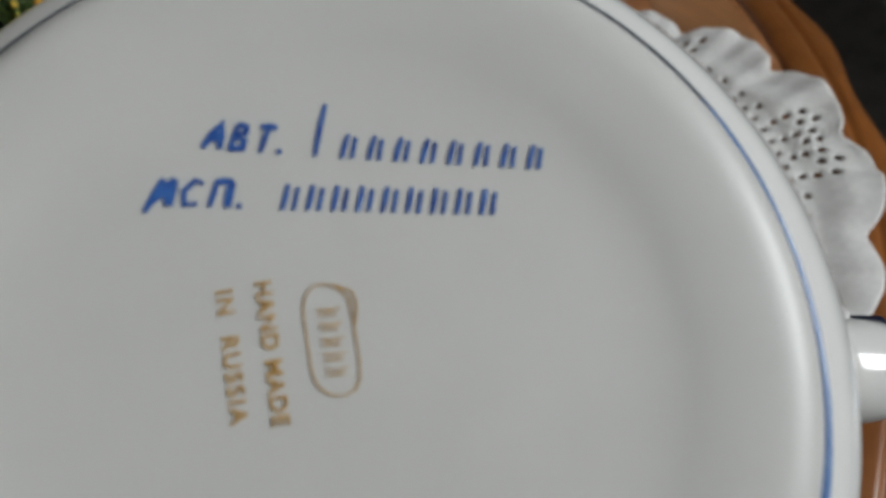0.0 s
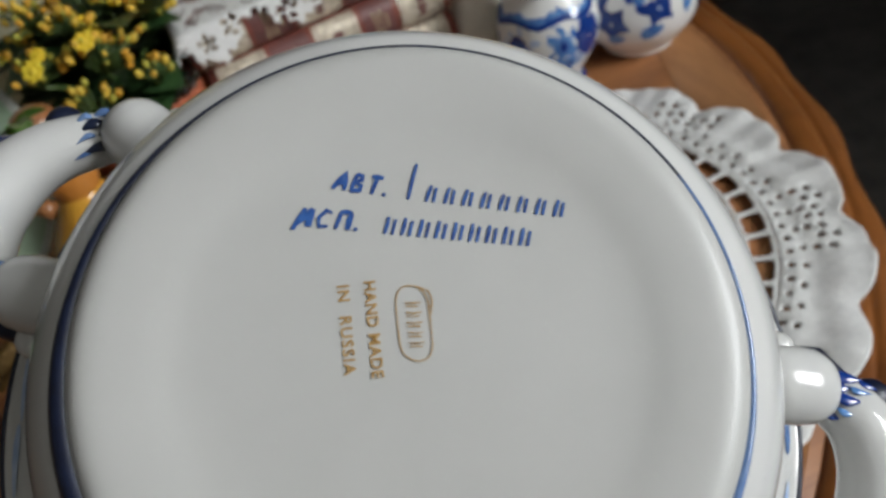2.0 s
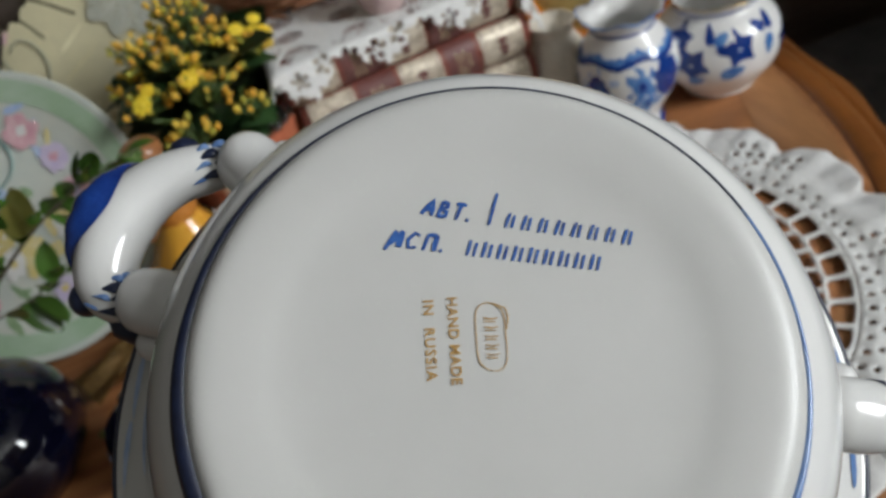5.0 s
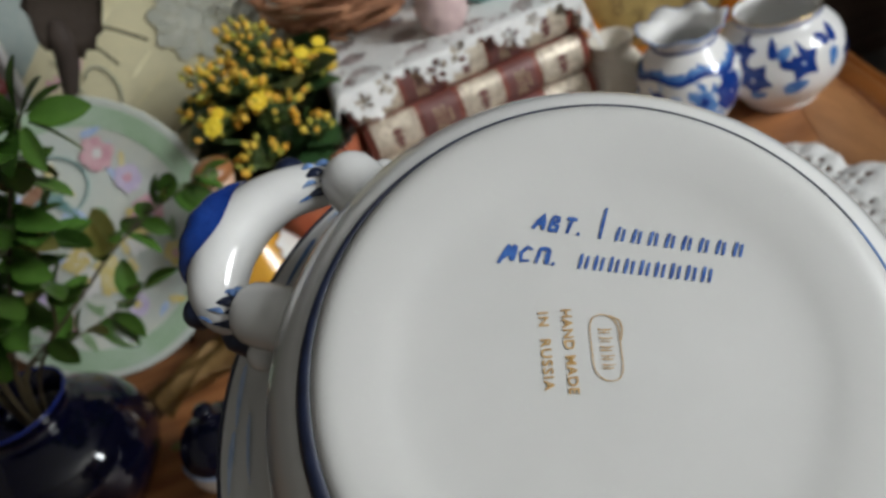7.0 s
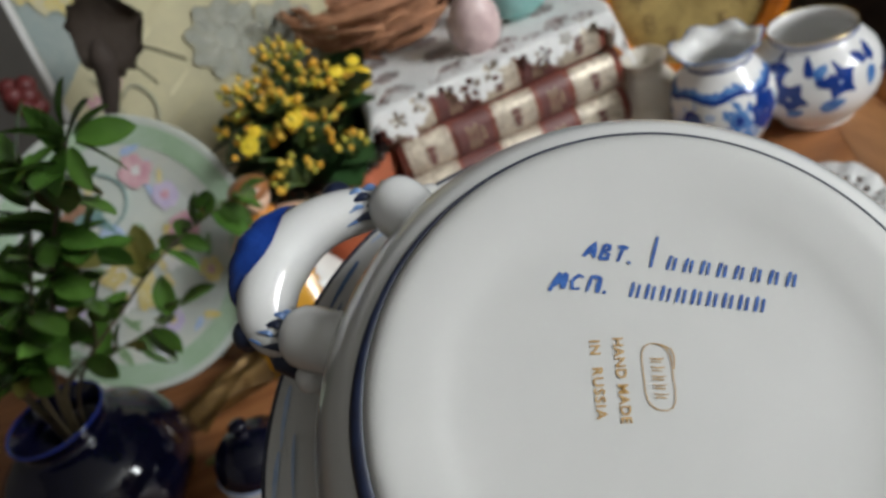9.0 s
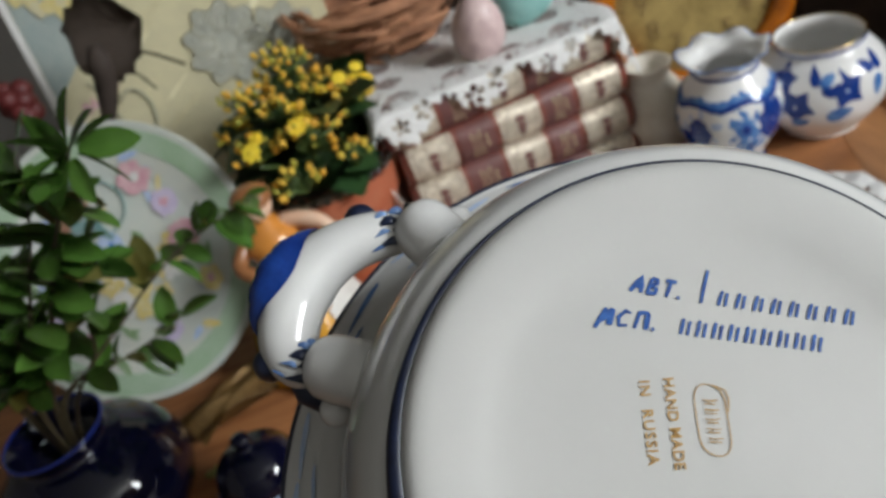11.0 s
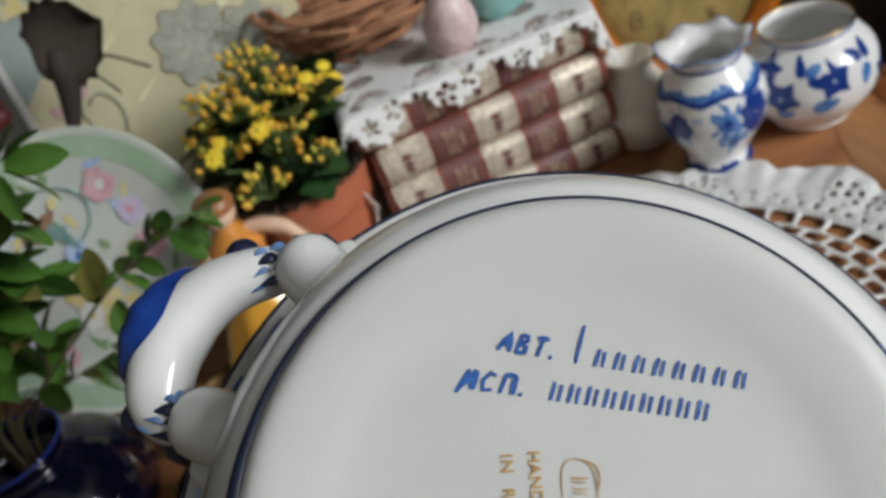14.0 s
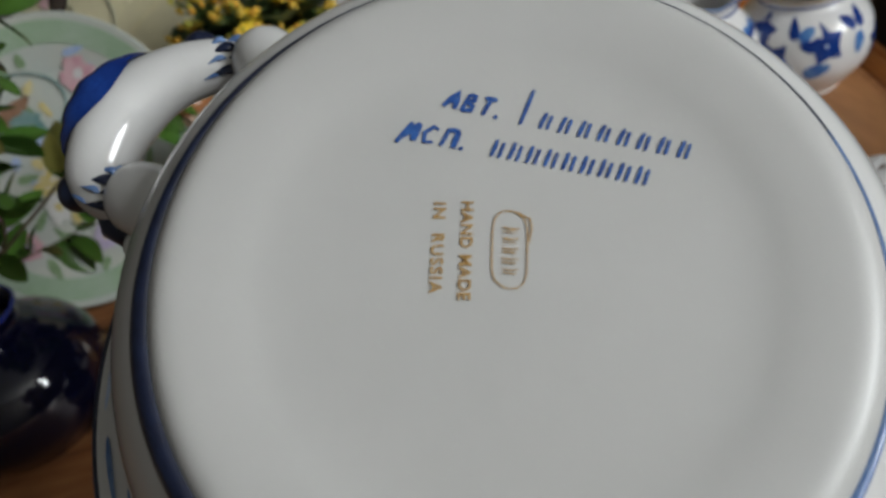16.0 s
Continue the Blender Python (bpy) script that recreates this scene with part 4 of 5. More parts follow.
def plate():
    q = PLATE_N.to_track_quat("Z", "Y").to_matrix().to_4x4()
    t = thing("painted_plate", Matrix.Translation(PLATE_C) @ q, "painted flower plate with pale green rim on an easel", "plate")
    R = PLATE_R
    prof = [tuple(p) for p in curve_through([(0.001, 0.0), (R * 0.55, 0.0), (R * 0.66, 0.0012), (R * 0.80, 0.0045), (R * 0.97, 0.0080), (R, 0.0084), (R * 0.99, 0.0060), (R * 0.8, 0.0010), (R * 0.55, -0.004), (0.001, -0.004)], 60)]
    part("dish", lathe(prof, 96), PLATE_CREAM, t)

    def place(u, v, lift=0.0005):
        r = math.hypot(u, v)
        z = float(np.interp(r, [0, R * 0.55, R * 0.66, R * 0.80, R * 0.97, R], [0, 0, 0.0012, 0.0045, 0.0080, 0.0084]))
        return Vector((u, v, z + lift))
    bm = bmesh.new()
    seg = 96
    rows = [[bm.verts.new(place(r * math.cos(2 * math.pi * k / seg), r * math.sin(2 * math.pi * k / seg))) for k in range(seg)] for r in np.linspace(R * 0.80, R * 0.955, 5)]
    for p, w in zip(rows, rows[1:]):
        for k in range(seg):
            bm.faces.new((p[k], p[(k + 1) % seg], w[(k + 1) % seg], w[k]))
    part("green_band", bm, PLATE_GREEN, t, "pale green band")
    rnd = random.Random(8)
    lay = 0.0006
    def bloom(name, m, u, v, size, petals, seed, core=None):
        nonlocal lay
        lay += 0.00006
        bm = bmesh.new()
        for j in range(petals):
            b = 2 * math.pi * j / petals + seed
            patch(bm, blob(u + size * 0.55 * math.cos(b), v + size * 0.55 * math.sin(b), size * 0.48, seed * 7 + j, 10, 0.3), lambda x, y, l=lay + 0.000008 * j: place(x, y, l), 1)
        part(name, bm, m, t)
        if core:
            bm = bmesh.new()
            patch(bm, blob(u, v, size * 0.32, seed + 91, 9, 0.3), lambda x, y, l=lay + 0.00008: place(x, y, l), 1)
            part("flower_heart", bm, core, t)
    for k in range(46):                      # scattered leaves and sprays
        r, a = R * 0.74 * math.sqrt(rnd.random()), rnd.uniform(0, 6.283)
        lay += 0.00001
        bm = bmesh.new()
        patch(bm, petal_shape(r * math.cos(a), r * math.sin(a), rnd.uniform(0.010, 0.020), rnd.uniform(0.004, 0.008), rnd.uniform(0, 6.3)), lambda x, y, l=lay: place(x, y, l), 2)
        part("painted_leaf", bm, (LEAF_PAINT, OCHRE, LEAF_PAINT, COBALT_PALE)[k % 4], t)
    for k in range(14):                      # pale yellow and white petals through the middle
        bloom("painted_petal", OCHRE if k % 3 else CARD_WHITE, 0.012 + rnd.uniform(-0.030, 0.034), -0.012 + rnd.uniform(-0.036, 0.024), rnd.uniform(0.007, 0.011), 4, k)
    for k, (u, v, size, m, core) in enumerate(((-0.004, 0.014, 0.011, COBALT_PALE, COBALT_MID), (0.052, 0.006, 0.012, ROSE, LILAC), (0.046, 0.034, 0.011, LILAC, ROSE), (0.030, 0.058, 0.013, ROSE, CARD_WHITE),
                                               (-0.056, -0.030, 0.012, LILAC, ROSE), (-0.040, -0.054, 0.011, ROSE, LILAC), (0.020, -0.058, 0.010, LILAC, OCHRE), (-0.058, 0.012, 0.009, COBALT_PALE, OCHRE),
                                               (0.062, -0.030, 0.010, OCHRE, ROSE), (-0.010, -0.030, 0.010, CARD_WHITE, OCHRE))):
        bloom("painted_flower", m, u, v, size, 6, 40 + k, core)
    # painted bird in a ring of leaves, near the top
    for name, m, outline in (("painted_bird", BIRD_BROWN, petal_shape(-0.040, 0.034, 0.034, 0.014, 0.5)), ("painted_wing", BIRD_TEAL, petal_shape(-0.030, 0.034, 0.026, 0.009, 0.1)),
                             ("painted_tail", BIRD_TEAL, petal_shape(-0.018, 0.042, 0.030, 0.008, -0.9)), ("painted_crest", OCHRE, petal_shape(-0.012, 0.052, 0.012, 0.007, 0.9))):
        lay += 0.00008
        bm = bmesh.new()
        patch(bm, outline, lambda x, y, l=lay: place(x, y, l), 2)
        part(name, bm, m, t)
    bm = bmesh.new()
    tube(bm, [place(-0.018 + 0.034 * math.cos(a), 0.044 + 0.024 * math.sin(a), 0.0012) for a in np.linspace(-1.4, 2.6, 30)], 0.0009, 5)
    part("painted_ring", bm, BIRD_TEAL, t)
    return t


plate()
easel = thing("plate_easel", pose(PLATE_C.x, PLATE_C.y + 0.035, 0.0005), "dark wire easel holding the plate upright", "easel")
for s in (-1, 1):
    bm = bmesh.new()
    tube(bm, [(s * 0.035, -0.075, 0.012), (s * 0.035, -0.072, 0.003), (s * 0.035, -0.02, 0.003), (s * 0.035, 0.03, 0.003), (s * 0.03, 0.028, 0.12)], 0.0022, 8)
    part("wire_leg", bm, BRASS_DARK, easel)
bm = bmesh.new()
tube(bm, [(-0.035, 0.029, 0.06), (0.035, 0.029, 0.06)], 0.002, 8)
part("cross_wire", bm, BRASS_DARK, easel)


# ---- cobalt vase with a leafy branch ----
def leafy_vase(at):
    t = thing("cobalt_vase", pose(*at), "shiny dark cobalt blue round vase holding leafy branches", "vase")
    prof = [tuple(p) for p in curve_through([(0.001, 0.0), (0.036, 0.0), (0.042, 0.003), (0.057, 0.022), (0.060, 0.040), (0.053, 0.060), (0.036, 0.074), (0.027, 0.079), (0.029, 0.087), (0.031, 0.090), (0.029, 0.089), (0.024, 0.079), (0.03, 0.07), (0.001, 0.05)], 70)]
    part("body", lathe(prof, 80), COBALT_GLASS, t)
    bm = bmesh.new()
    tube(bm, [(0.0303 * math.cos(k * math.pi / 36), 0.0303 * math.sin(k * math.pi / 36), 0.0897) for k in range(73)], 0.0011, 8, cap=False)
    part("lip", bm, COBALT_LIP, t, "bright blue lip")
    return t


VX, VY = -0.280, 0.362
leafy_vase((VX, VY, 0.0005))


def branch_plant():
    t = thing("leafy_branches", pose(VX, VY, 0.09), "green glossy leafy branches standing in the cobalt vase", "branch")
    rnd = random.Random(12)
    leaf = leaf_mesh("leaf", LEAF, 0.032, 0.0160, 0.16, 0.22, 8)
    small = leaf_mesh("leaf", LEAF, 0.024, 0.0135, 0.2, 0.3, 7)
    olive = leaf_mesh("leaf", LEAF_OLIVE, 0.024, 0.013, 0.3, 0.2, 7)
    # keys of each stem, its thickness, number of leaves, kind, and where along it the leaves begin
    stems = (([(0, 0, -0.06), (0.010, 0.0, 0.012), (0.052, -0.012, 0.082), (0.083, -0.027, 0.126), (0.118, -0.042, 0.168)], 0.0017, 30, leaf, 0.38),
             ([(0, 0, -0.06), (0.022, 0.002, 0.012), (0.074, 0.013, 0.050), (0.105, 0.023, 0.066), (0.132, 0.033, 0.072), (0.163, 0.038, 0.079)], 0.0012, 19, small, 0.46),
             ([(0, 0, -0.06), (0.003, 0.0, 0.015), (0.035, -0.012, 0.074), (0.072, -0.022, 0.131), (0.087, -0.022, 0.163)], 0.0016, 30, leaf, 0.34),
             ([(0, 0, -0.06), (0.013, 0.0, 0.012), (0.050, -0.002, 0.040), (0.070, -0.012, 0.086), (0.088, -0.012, 0.111)], 0.0013, 20, leaf, 0.42),
             ([(0, 0, -0.06), (0.016, 0.0, 0.014), (0.046, 0.008, 0.022), (0.070, 0.023, 0.020), (0.098, 0.028, 0.027)], 0.0010, 13, small, 0.45),
             ([(0, 0, -0.06), (0.002, 0.0, 0.02), (0.014, 0.0, 0.055), (0.038, -0.004, 0.098)], 0.0013, 24, leaf, 0.42),
             ([(0, 0, -0.06), (-0.006, 0.005, 0.02), (0.0, 0.01, 0.06), (0.02, 0.01, 0.12)], 0.0013, 24, leaf, 0.4),
             ([(0, 0, -0.06), (-0.010, 0.006, 0.02), (-0.016, 0.014, 0.05), (-0.016, 0.016, 0.08)], 0.0012, 16, olive, 0.45))
    for keys, rad, count, me, begin in stems:
        pts = curve_through(keys, 26)
        bm = bmesh.new()
        tube(bm, pts, [rad * (1.2 - 0.9 * k / 25) for k in range(26)], 7)
        part("stem", bm, STEM, t)
        for k in range(count):
            f = begin + (1 - begin) * (k + 1) / count
            i = min(24, int(f * 25))
            d = Vector(pts[i + 1] - pts[i]).normalized()
            side = d.cross(Vector((math.cos(k * 2.4), math.sin(k * 2.4), 0.6))).normalized()
            out = (side * (1 if k % 2 else -1) + d * 0.45 + Vector((0.1, -0.2, 0.05))).normalized()
            if k == count - 1:
                out = d
            at = Vector(pts[i])
            part("leaf", me if rnd.random() > 0.06 else olive, None, t, m=turned(at, out, rnd.uniform(-40, 40), rnd.uniform(0.7, 1.15)))
    tip = Vector((0.118, -0.042, 0.168))
    for d, spin, size in (((1, -0.2, -0.05), 50, 0.86), ((0.75, -0.3, -0.55), -45, 0.82), ((0.35, -0.1, 0.9), 40, 0.82), ((-0.5, -0.2, 0.55), 30, 0.75), ((-0.9, -0.2, -0.1), 35, 0.78),
                          ((0.1, -0.7, -0.6), 25, 0.7), ((-0.6, -0.4, -0.6), -20, 0.75), ((0.8, 0.2, 0.35), 5, 0.65)):
        part("leaf", leaf, None, t, m=turned(tip + 0.004 * Vector(d), d, spin, size))
    return t


branch_plant()

# small cobalt pot with a pale band
pot2 = thing("small_cobalt_pot", pose(-0.176, 0.330, 0.0005), "small dark cobalt lidded pot with a pale band", "pot")
part("body", lathe([tuple(p) for p in curve_through([(0.001, 0.0), (0.018, 0.0), (0.021, 0.003), (0.027, 0.016), (0.027, 0.024), (0.025, 0.029)], 24)], 48), WHITE_GLAZE, pot2, "white glazed lower part")
part("lid", lathe([tuple(p) for p in curve_through([(0.0262, 0.0285), (0.027, 0.032), (0.022, 0.043), (0.012, 0.050), (0.005, 0.0525), (0.0045, 0.056), (0.006, 0.060), (0.001, 0.063)], 30)], 48), COBALT_GLASS, pot2, "glossy cobalt domed lid")
bm = bmesh.new()
tube(bm, [(0.0268 * math.cos(k * math.pi / 30), 0.0268 * math.sin(k * math.pi / 30), 0.0285) for k in range(61)], 0.0014, 8, cap=False)
part("band", bm, COBALT_PALE, pot2)


# ---- gold brocade bow beside the plate ----
def gold_bow(at):
    bm = bmesh.new()
    nu, nv = 44, 18
    rows = []
    for i in range(nu):
        u = i / (nu - 1)
        row = []
        for j in range(nv):
            v = j / (nv - 1) - 0.5
            fold = 0.006 * math.sin(9 * u + 14 * v) + 0.004 * math.sin(23 * v + 3 * u)
            row.append(bm.verts.new((0.105 * (u - 0.5), 0.052 * v * (0.55 + 0.6 * abs(u - 0.4)), 0.009 + fold * 0.8 + 0.010 * math.sin(math.pi * u) * (1 - abs(2 * v)))))
        rows.append(row)
    for p, q in zip(rows, rows[1:]):
        for k in range(nv - 1):
            bm.faces.new((p[k], p[k + 1], q[k + 1], q[k]))
    lowest = min(v.co.z for v in bm.verts)
    for v in bm.verts:
        v.co.z -= lowest - 0.001
    bmesh.ops.solidify(bm, geom=bm.faces[:], thickness=0.001)
    return solid("gold_ribbon", bm, GOLD_CLOTH, "crumpled gold brocade ribbon lying on the table", "ribbon", pose(*at, 0, 0, 32))


gold_bow((-0.190, 0.438, 0.0008))
bm = bmesh.new()
for k in range(5):
    lo = (0.006 * k, 0.004 * (k % 2), 0.0005 + 0.0004 * k)
    ball(bm, (lo[0], lo[1], 0.003), 0.004, 8, 6, (1.2, 0.8, 0.5))
solid("fallen_leaf", bm, LEAF_OLIVE, "small fallen green leaf on the table", "leaf", pose(-0.222, 0.372, 0.0))


# ---- printed board behind, leaning back on the table ----
board = thing("printed_board", pose(-0.281, 0.652, 0.1135) @ pose(0, 0, 0, -9, 0, 0) @ pose(0, 0, 0, 0, 1.5, 0), "cream board printed with flowers and grey lace, leaning upright", "board")
part("panel", box(bmesh.new(), (0, 0, -0.112), (0.238, 0.006, 0.22), 0.001), BOARD, board, smooth=False)
part("white_edge", box(bmesh.new(), (-0.006, -0.002, -0.112), (-0.0002, 0.008, 0.22), 0.001), CARD_WHITE, board, "white edge strip", smooth=False)


def printed(name, material, outline, lift=0.0006, label="", steps=2):
    bm = bmesh.new()
    patch(bm, outline, lambda u, v: Vector((u, -lift, v)), steps)
    part(name, bm, material, board, label, smooth=False)


printed("grey_blue_print", CARD_BLUE, [(0.001, 0.072), (0.018, 0.086), (0.040, 0.106), (0.058, 0.140), (0.070, 0.19), (0.074, 0.218), (0.001, 0.218)], 0.0006, "mottled grey-blue printed area", 3)
rnd = random.Random(17)
for k in range(26):                          # soft slanting brush marks over the cream ground
    u, v = rnd.uniform(0.03, 0.20), rnd.uniform(0.02, 0.15)
    ln, w, tw = rnd.uniform(0.020, 0.050), rnd.uniform(0.0022, 0.0050), 0.54 + rnd.uniform(-0.10, 0.10)
    if u + ln < 0.234 and v - 0.8 * u < 0.085:
        printed("brush_mark", BOARD_SHADE if k % 3 else BOARD_LIGHT, petal_shape(u, v, ln, w, tw), 0.0008 + 0.00002 * k)
for cx, cz, r, tw in ((0.150, 0.074, 0.032, 0.4), (0.196, 0.060, 0.030, 1.3)):
    rim = [(cx + r * (1 + 0.12 * math.cos(9 * k * math.pi / 24 + tw)) * math.cos(k * math.pi / 24), cz + r * (1 + 0.12 * math.cos(9 * k * math.pi / 24 + tw)) * math.sin(k * math.pi / 24)) for k in range(48)]
    printed("lace_print", BOARD_GREY, rim, 0.0016, "grey scalloped lace print", 3)
    bm = bmesh.new()
    tube(bm, [(p[0], -0.0018, p[1]) for p in rim + rim[:1]], 0.0007, 4)
    for ring in (0.35, 0.62, 0.82):
        tube(bm, [(cx + ring * (p[0] - cx), -0.0018, cz + ring * (p[1] - cz)) for p in rim + rim[:1]], 0.00035, 4)
    part("lace_outline", bm, BOARD_LINE, board)
    for k in range(18):
        a = 2 * math.pi * k / 18 + tw
        bm = bmesh.new()
        tube(bm, [(cx + r * f * math.cos(a + g), -0.0019, cz + r * f * math.sin(a + g)) for f, g in ((0.3, 0), (0.55, 0.12), (0.78, 0.08), (0.95, 0))], 0.0004, 4)
        part("lace_thread", bm, BOARD_PALE if k % 2 else BOARD_LINE, board)
bm = bmesh.new()
tube(bm, [(0.058 + 0.013 * math.cos(a), -0.0019, 0.044 + 0.020 * math.sin(a)) for a in np.linspace(-0.9, 2.4, 20)], 0.0010, 5)
tube(bm, [(0.030 + 0.02 * f, -0.0019, 0.080 - 0.055 * f + 0.006 * math.sin(6 * f)) for f in np.linspace(0, 1, 12)], 0.0007, 5)
part("printed_stem", bm, BOARD_STEM, board, "grey-green printed stem")
for u, v, size, seed, m in ((0.027, 0.152, 0.013, 1, OCHRE), (0.043, 0.138, 0.010, 2, OCHRE), (0.012, 0.163, 0.011, 3, OCHRE), (0.046, 0.072, 0.007, 4, ROSE), (0.024, 0.062, 0.006, 5, ROSE)):
    for j in range(6):
        b = 2 * math.pi * j / 6 + seed
        printed("printed_petal", m if j % 3 else BOARD, blob(u + size * 0.6 * math.cos(b), v + size * 0.6 * math.sin(b), size * 0.5, seed * 9 + j, 10, 0.3), 0.0020 + 0.00006 * j)


# ---- dried rose leaf on a twig, red flower, back clutter ----
dry = thing("dried_rose", pose(-0.210, 0.582, 0.0005) @ Matrix.Diagonal((1, 1, 1.06, 1)), "dried brown rose leaf and bud on thin twigs", "dried flower")
bm = bmesh.new()
tube(bm, curve_through([(-0.03, 0.03, 0.0), (-0.026, 0.02, 0.10), (-0.012, 0.012, 0.18), (0.004, 0.01, 0.212), (0.03, 0.012, 0.205), (0.055, 0.014, 0.185)], 24), 0.0013, 6)
tube(bm, curve_through([(0.004, 0.01, 0.205), (0.02, 0.005, 0.195), (0.03, 0.0, 0.180)], 8), 0.001, 6)
part("twig", bm, STEM, dry)
bm = bmesh.new()
rows = []
for i in range(11):
    u = i / 10
    w = 0.030 * math.sin(math.pi * min(1, 0.12 + 0.86 * u)) ** 0.7 * (1 + 0.08 * (-1) ** i)
    rows.append([bm.verts.new((-0.012 + 0.055 * u, 0.004 + 0.006 * math.sin(3 * s + 2 * u), 0.222 + s * w + 0.006 * u)) for s in np.linspace(-1, 1, 7)])
for p, q in zip(rows, rows[1:]):
    for k in range(6):
        bm.faces.new((p[k], p[k + 1], q[k + 1], q[k]))
bmesh.ops.solidify(bm, geom=bm.faces[:], thickness=0.0006)
part("dry_leaf", bm, DRY, dry, "curled dark brown leaf")
bm = bmesh.new()
tube(bm, curve_through([(0.004, 0.004, 0.222), (0.0, 0.002, 0.20), (-0.010, 0.0, 0.178), (-0.016, 0.0, 0.168)], 14), [0.004, 0.007, 0.0095, 0.010, 0.0092, 0.0084, 0.0078, 0.0072, 0.0066, 0.006, 0.0054, 0.005, 0.0045, 0.003], 10)
part("dry_bud", bm, DRY_DARK, dry, "hanging dried bud")

red = thing("red_flower", pose(-0.297, 0.628, 0.0005) @ Matrix.Diagonal((0.7, 0.7, 1.14, 1)), "dark red flower with yellow-green leaves", "flower")
bm = bmesh.new()
tube(bm, [(0, 0, 0), (0.004, 0, 0.1), (0.008, -0.005, 0.165)], 0.0018, 6)
part("stem", bm, STEM, red)
for k in range(12):
    a = k * 2.4
    bm = bmesh.new()
    ball(bm, (0.008 + 0.010 * math.cos(a), -0.005 + 0.010 * math.sin(a), 0.172 + 0.002 * k % 0.02), 0.013, 10, 7, (1, 1, 0.55))
    part("petal", bm, RED, red)
lf = leaf_mesh("leaf", LEAF_OLIVE, 0.05, 0.028, 0.3, 0.2)
for k in range(5):
    part("leaf", lf, None, red, m=turned((0.004, 0, 0.05 + 0.018 * k), (-abs(math.cos(k * 2.2)) - 0.2, math.sin(k * 2.2) - 0.3, 0.3), k * 20, 0.8))

# dark dresser far behind the table
dresser = thing("dark_dresser", pose(0.9, 1.85, FLOOR_Z), "dark brown wooden dresser against the far wall", "dresser")
part("body", box(bmesh.new(), (-1.2, -0.3, 0.06), (1.2, 0.3, 0.8), 0.008), CABINET, dresser, smooth=False)
part("plinth", box(bmesh.new(), (-1.15, -0.27, 0.0), (1.15, 0.27, 0.06)), CABINET, dresser, smooth=False)
for k in range(4):
    dr = part("drawer", box(bmesh.new(), (-1.15 + 0.58 * k, -0.318, 0.12), (-0.62 + 0.58 * k, -0.3005, 0.74), 0.004), CABINET, dresser, smooth=False)
    bm = bmesh.new()
    ball(bm, (-0.885 + 0.58 * k, -0.326, 0.45), 0.012, 12, 8)
    part("knob", bm, BRASS_DARK, dr)


# ---- the two-handled bowl, turned base up ----
BE1, BE2, BN = (0.8364, -0.4463, -0.3182), (0.5469, 0.7189, 0.4291), (0.0372, -0.5329, 0.8454)
BC = (0.0035, 0.0669, 0.2529)
BOWL = Matrix(((BE1[0], BE2[0], BN[0], BC[0]), (BE1[1], BE2[1], BN[1], BC[1]), (BE1[2], BE2[2], BN[2], BC[2]), (0, 0, 0, 1)))


def base_z(r):
    """Height of the underside over the middle: a broad shallow hollow inside a soft foot ring."""
    return float(np.interp(r, BASE_R, BASE_Z))


base_line = curve_through([(0.0, 0.0), (0.012, 0.0), (0.024, 0.0001), (0.033, 0.0003), (0.0385, 0.0007), (0.0430, 0.0014), (0.0475, 0.0019), (0.0515, 0.0021), (0.0540, 0.0016), (0.0558, 0.0002), (0.0566, -0.0014)], 60)
BASE_R, BASE_Z = list(base_line[:, 0]), list(base_line[:, 1])
side_line = curve_through([(0.0566, -0.0014), (0.0585, -0.0023), (0.0622, -0.0050), (0.0666, -0.0110), (0.0705, -0.0200), (0.0738, -0.0310), (0.0762, -0.0410), (0.0780, -0.0500), (0.0815, -0.0600), (0.0890, -0.0685), (0.0970, -0.0735), (0.0997, -0.0744)], 70)
inner_line = [(0.0990, -0.0759), (0.0955, -0.0755), (0.0875, -0.0708), (0.0795, -0.0620), (0.0755, -0.0510), (0.0736, -0.0410), (0.0708, -0.0310), (0.0674, -0.0205), (0.0615, -0.0120), (0.0500, -0.0065), (0.0010, -0.0060)]
bowl = thing("two_handled_bowl", BOWL, "white porcelain two-handled bowl, turned base up on a stand", "bowl")


def bowl_part(name, bm, material, label="", smooth=True, parent=None):
    return part(name, bm, material, parent or bowl, label, smooth)


body = bowl_part("body", lathe([tuple(p) for p in side_line] + inner_line, 160), BOWL_GLAZE, "glazed white flaring body")
base = bowl_part("base", lathe([(max(r, 0.0006), z) for r, z in base_line], 160), BISQUE, "off-white hollow underside with a soft foot ring")

# cobalt line round the foot, thicker on one side as the brush ran
bm = bmesh.new()
pts, rad = [], []
for k in range(181):
    a = 2 * math.pi * k / 180
    pts.append((0.0570 * math.cos(a), 0.0570 * math.sin(a), -0.0016))
    rad.append(0.00042 + 0.0019 * max(0.0, math.cos(a - radians(222))) ** 1.8 + 0.0012 * max(0.0, math.cos(a - radians(-58))) ** 2.5)
tube(bm, pts[20:131], rad[20:131], 8)
bowl_part("foot_line", bm, COBALT_DARK, "blue-black painted line round the foot")
bm = bmesh.new()
tube(bm, pts[130:180] + pts[0:22], rad[130:180] + rad[0:22], 8)
bowl_part("foot_line", bm, LINE_WASH, "thinner blue painted line round the foot")
bm = bmesh.new()
tube(bm, [(0.0996 * math.cos(k * math.pi / 90), 0.0996 * math.sin(k * math.pi / 90), -0.0749) for k in range(181)], 0.0009, 8, cap=False)
bowl_part("rim_line", bm, COBALT_DARK, "dark blue rim line")

side_pairs = [tuple(p) for p in side_line]


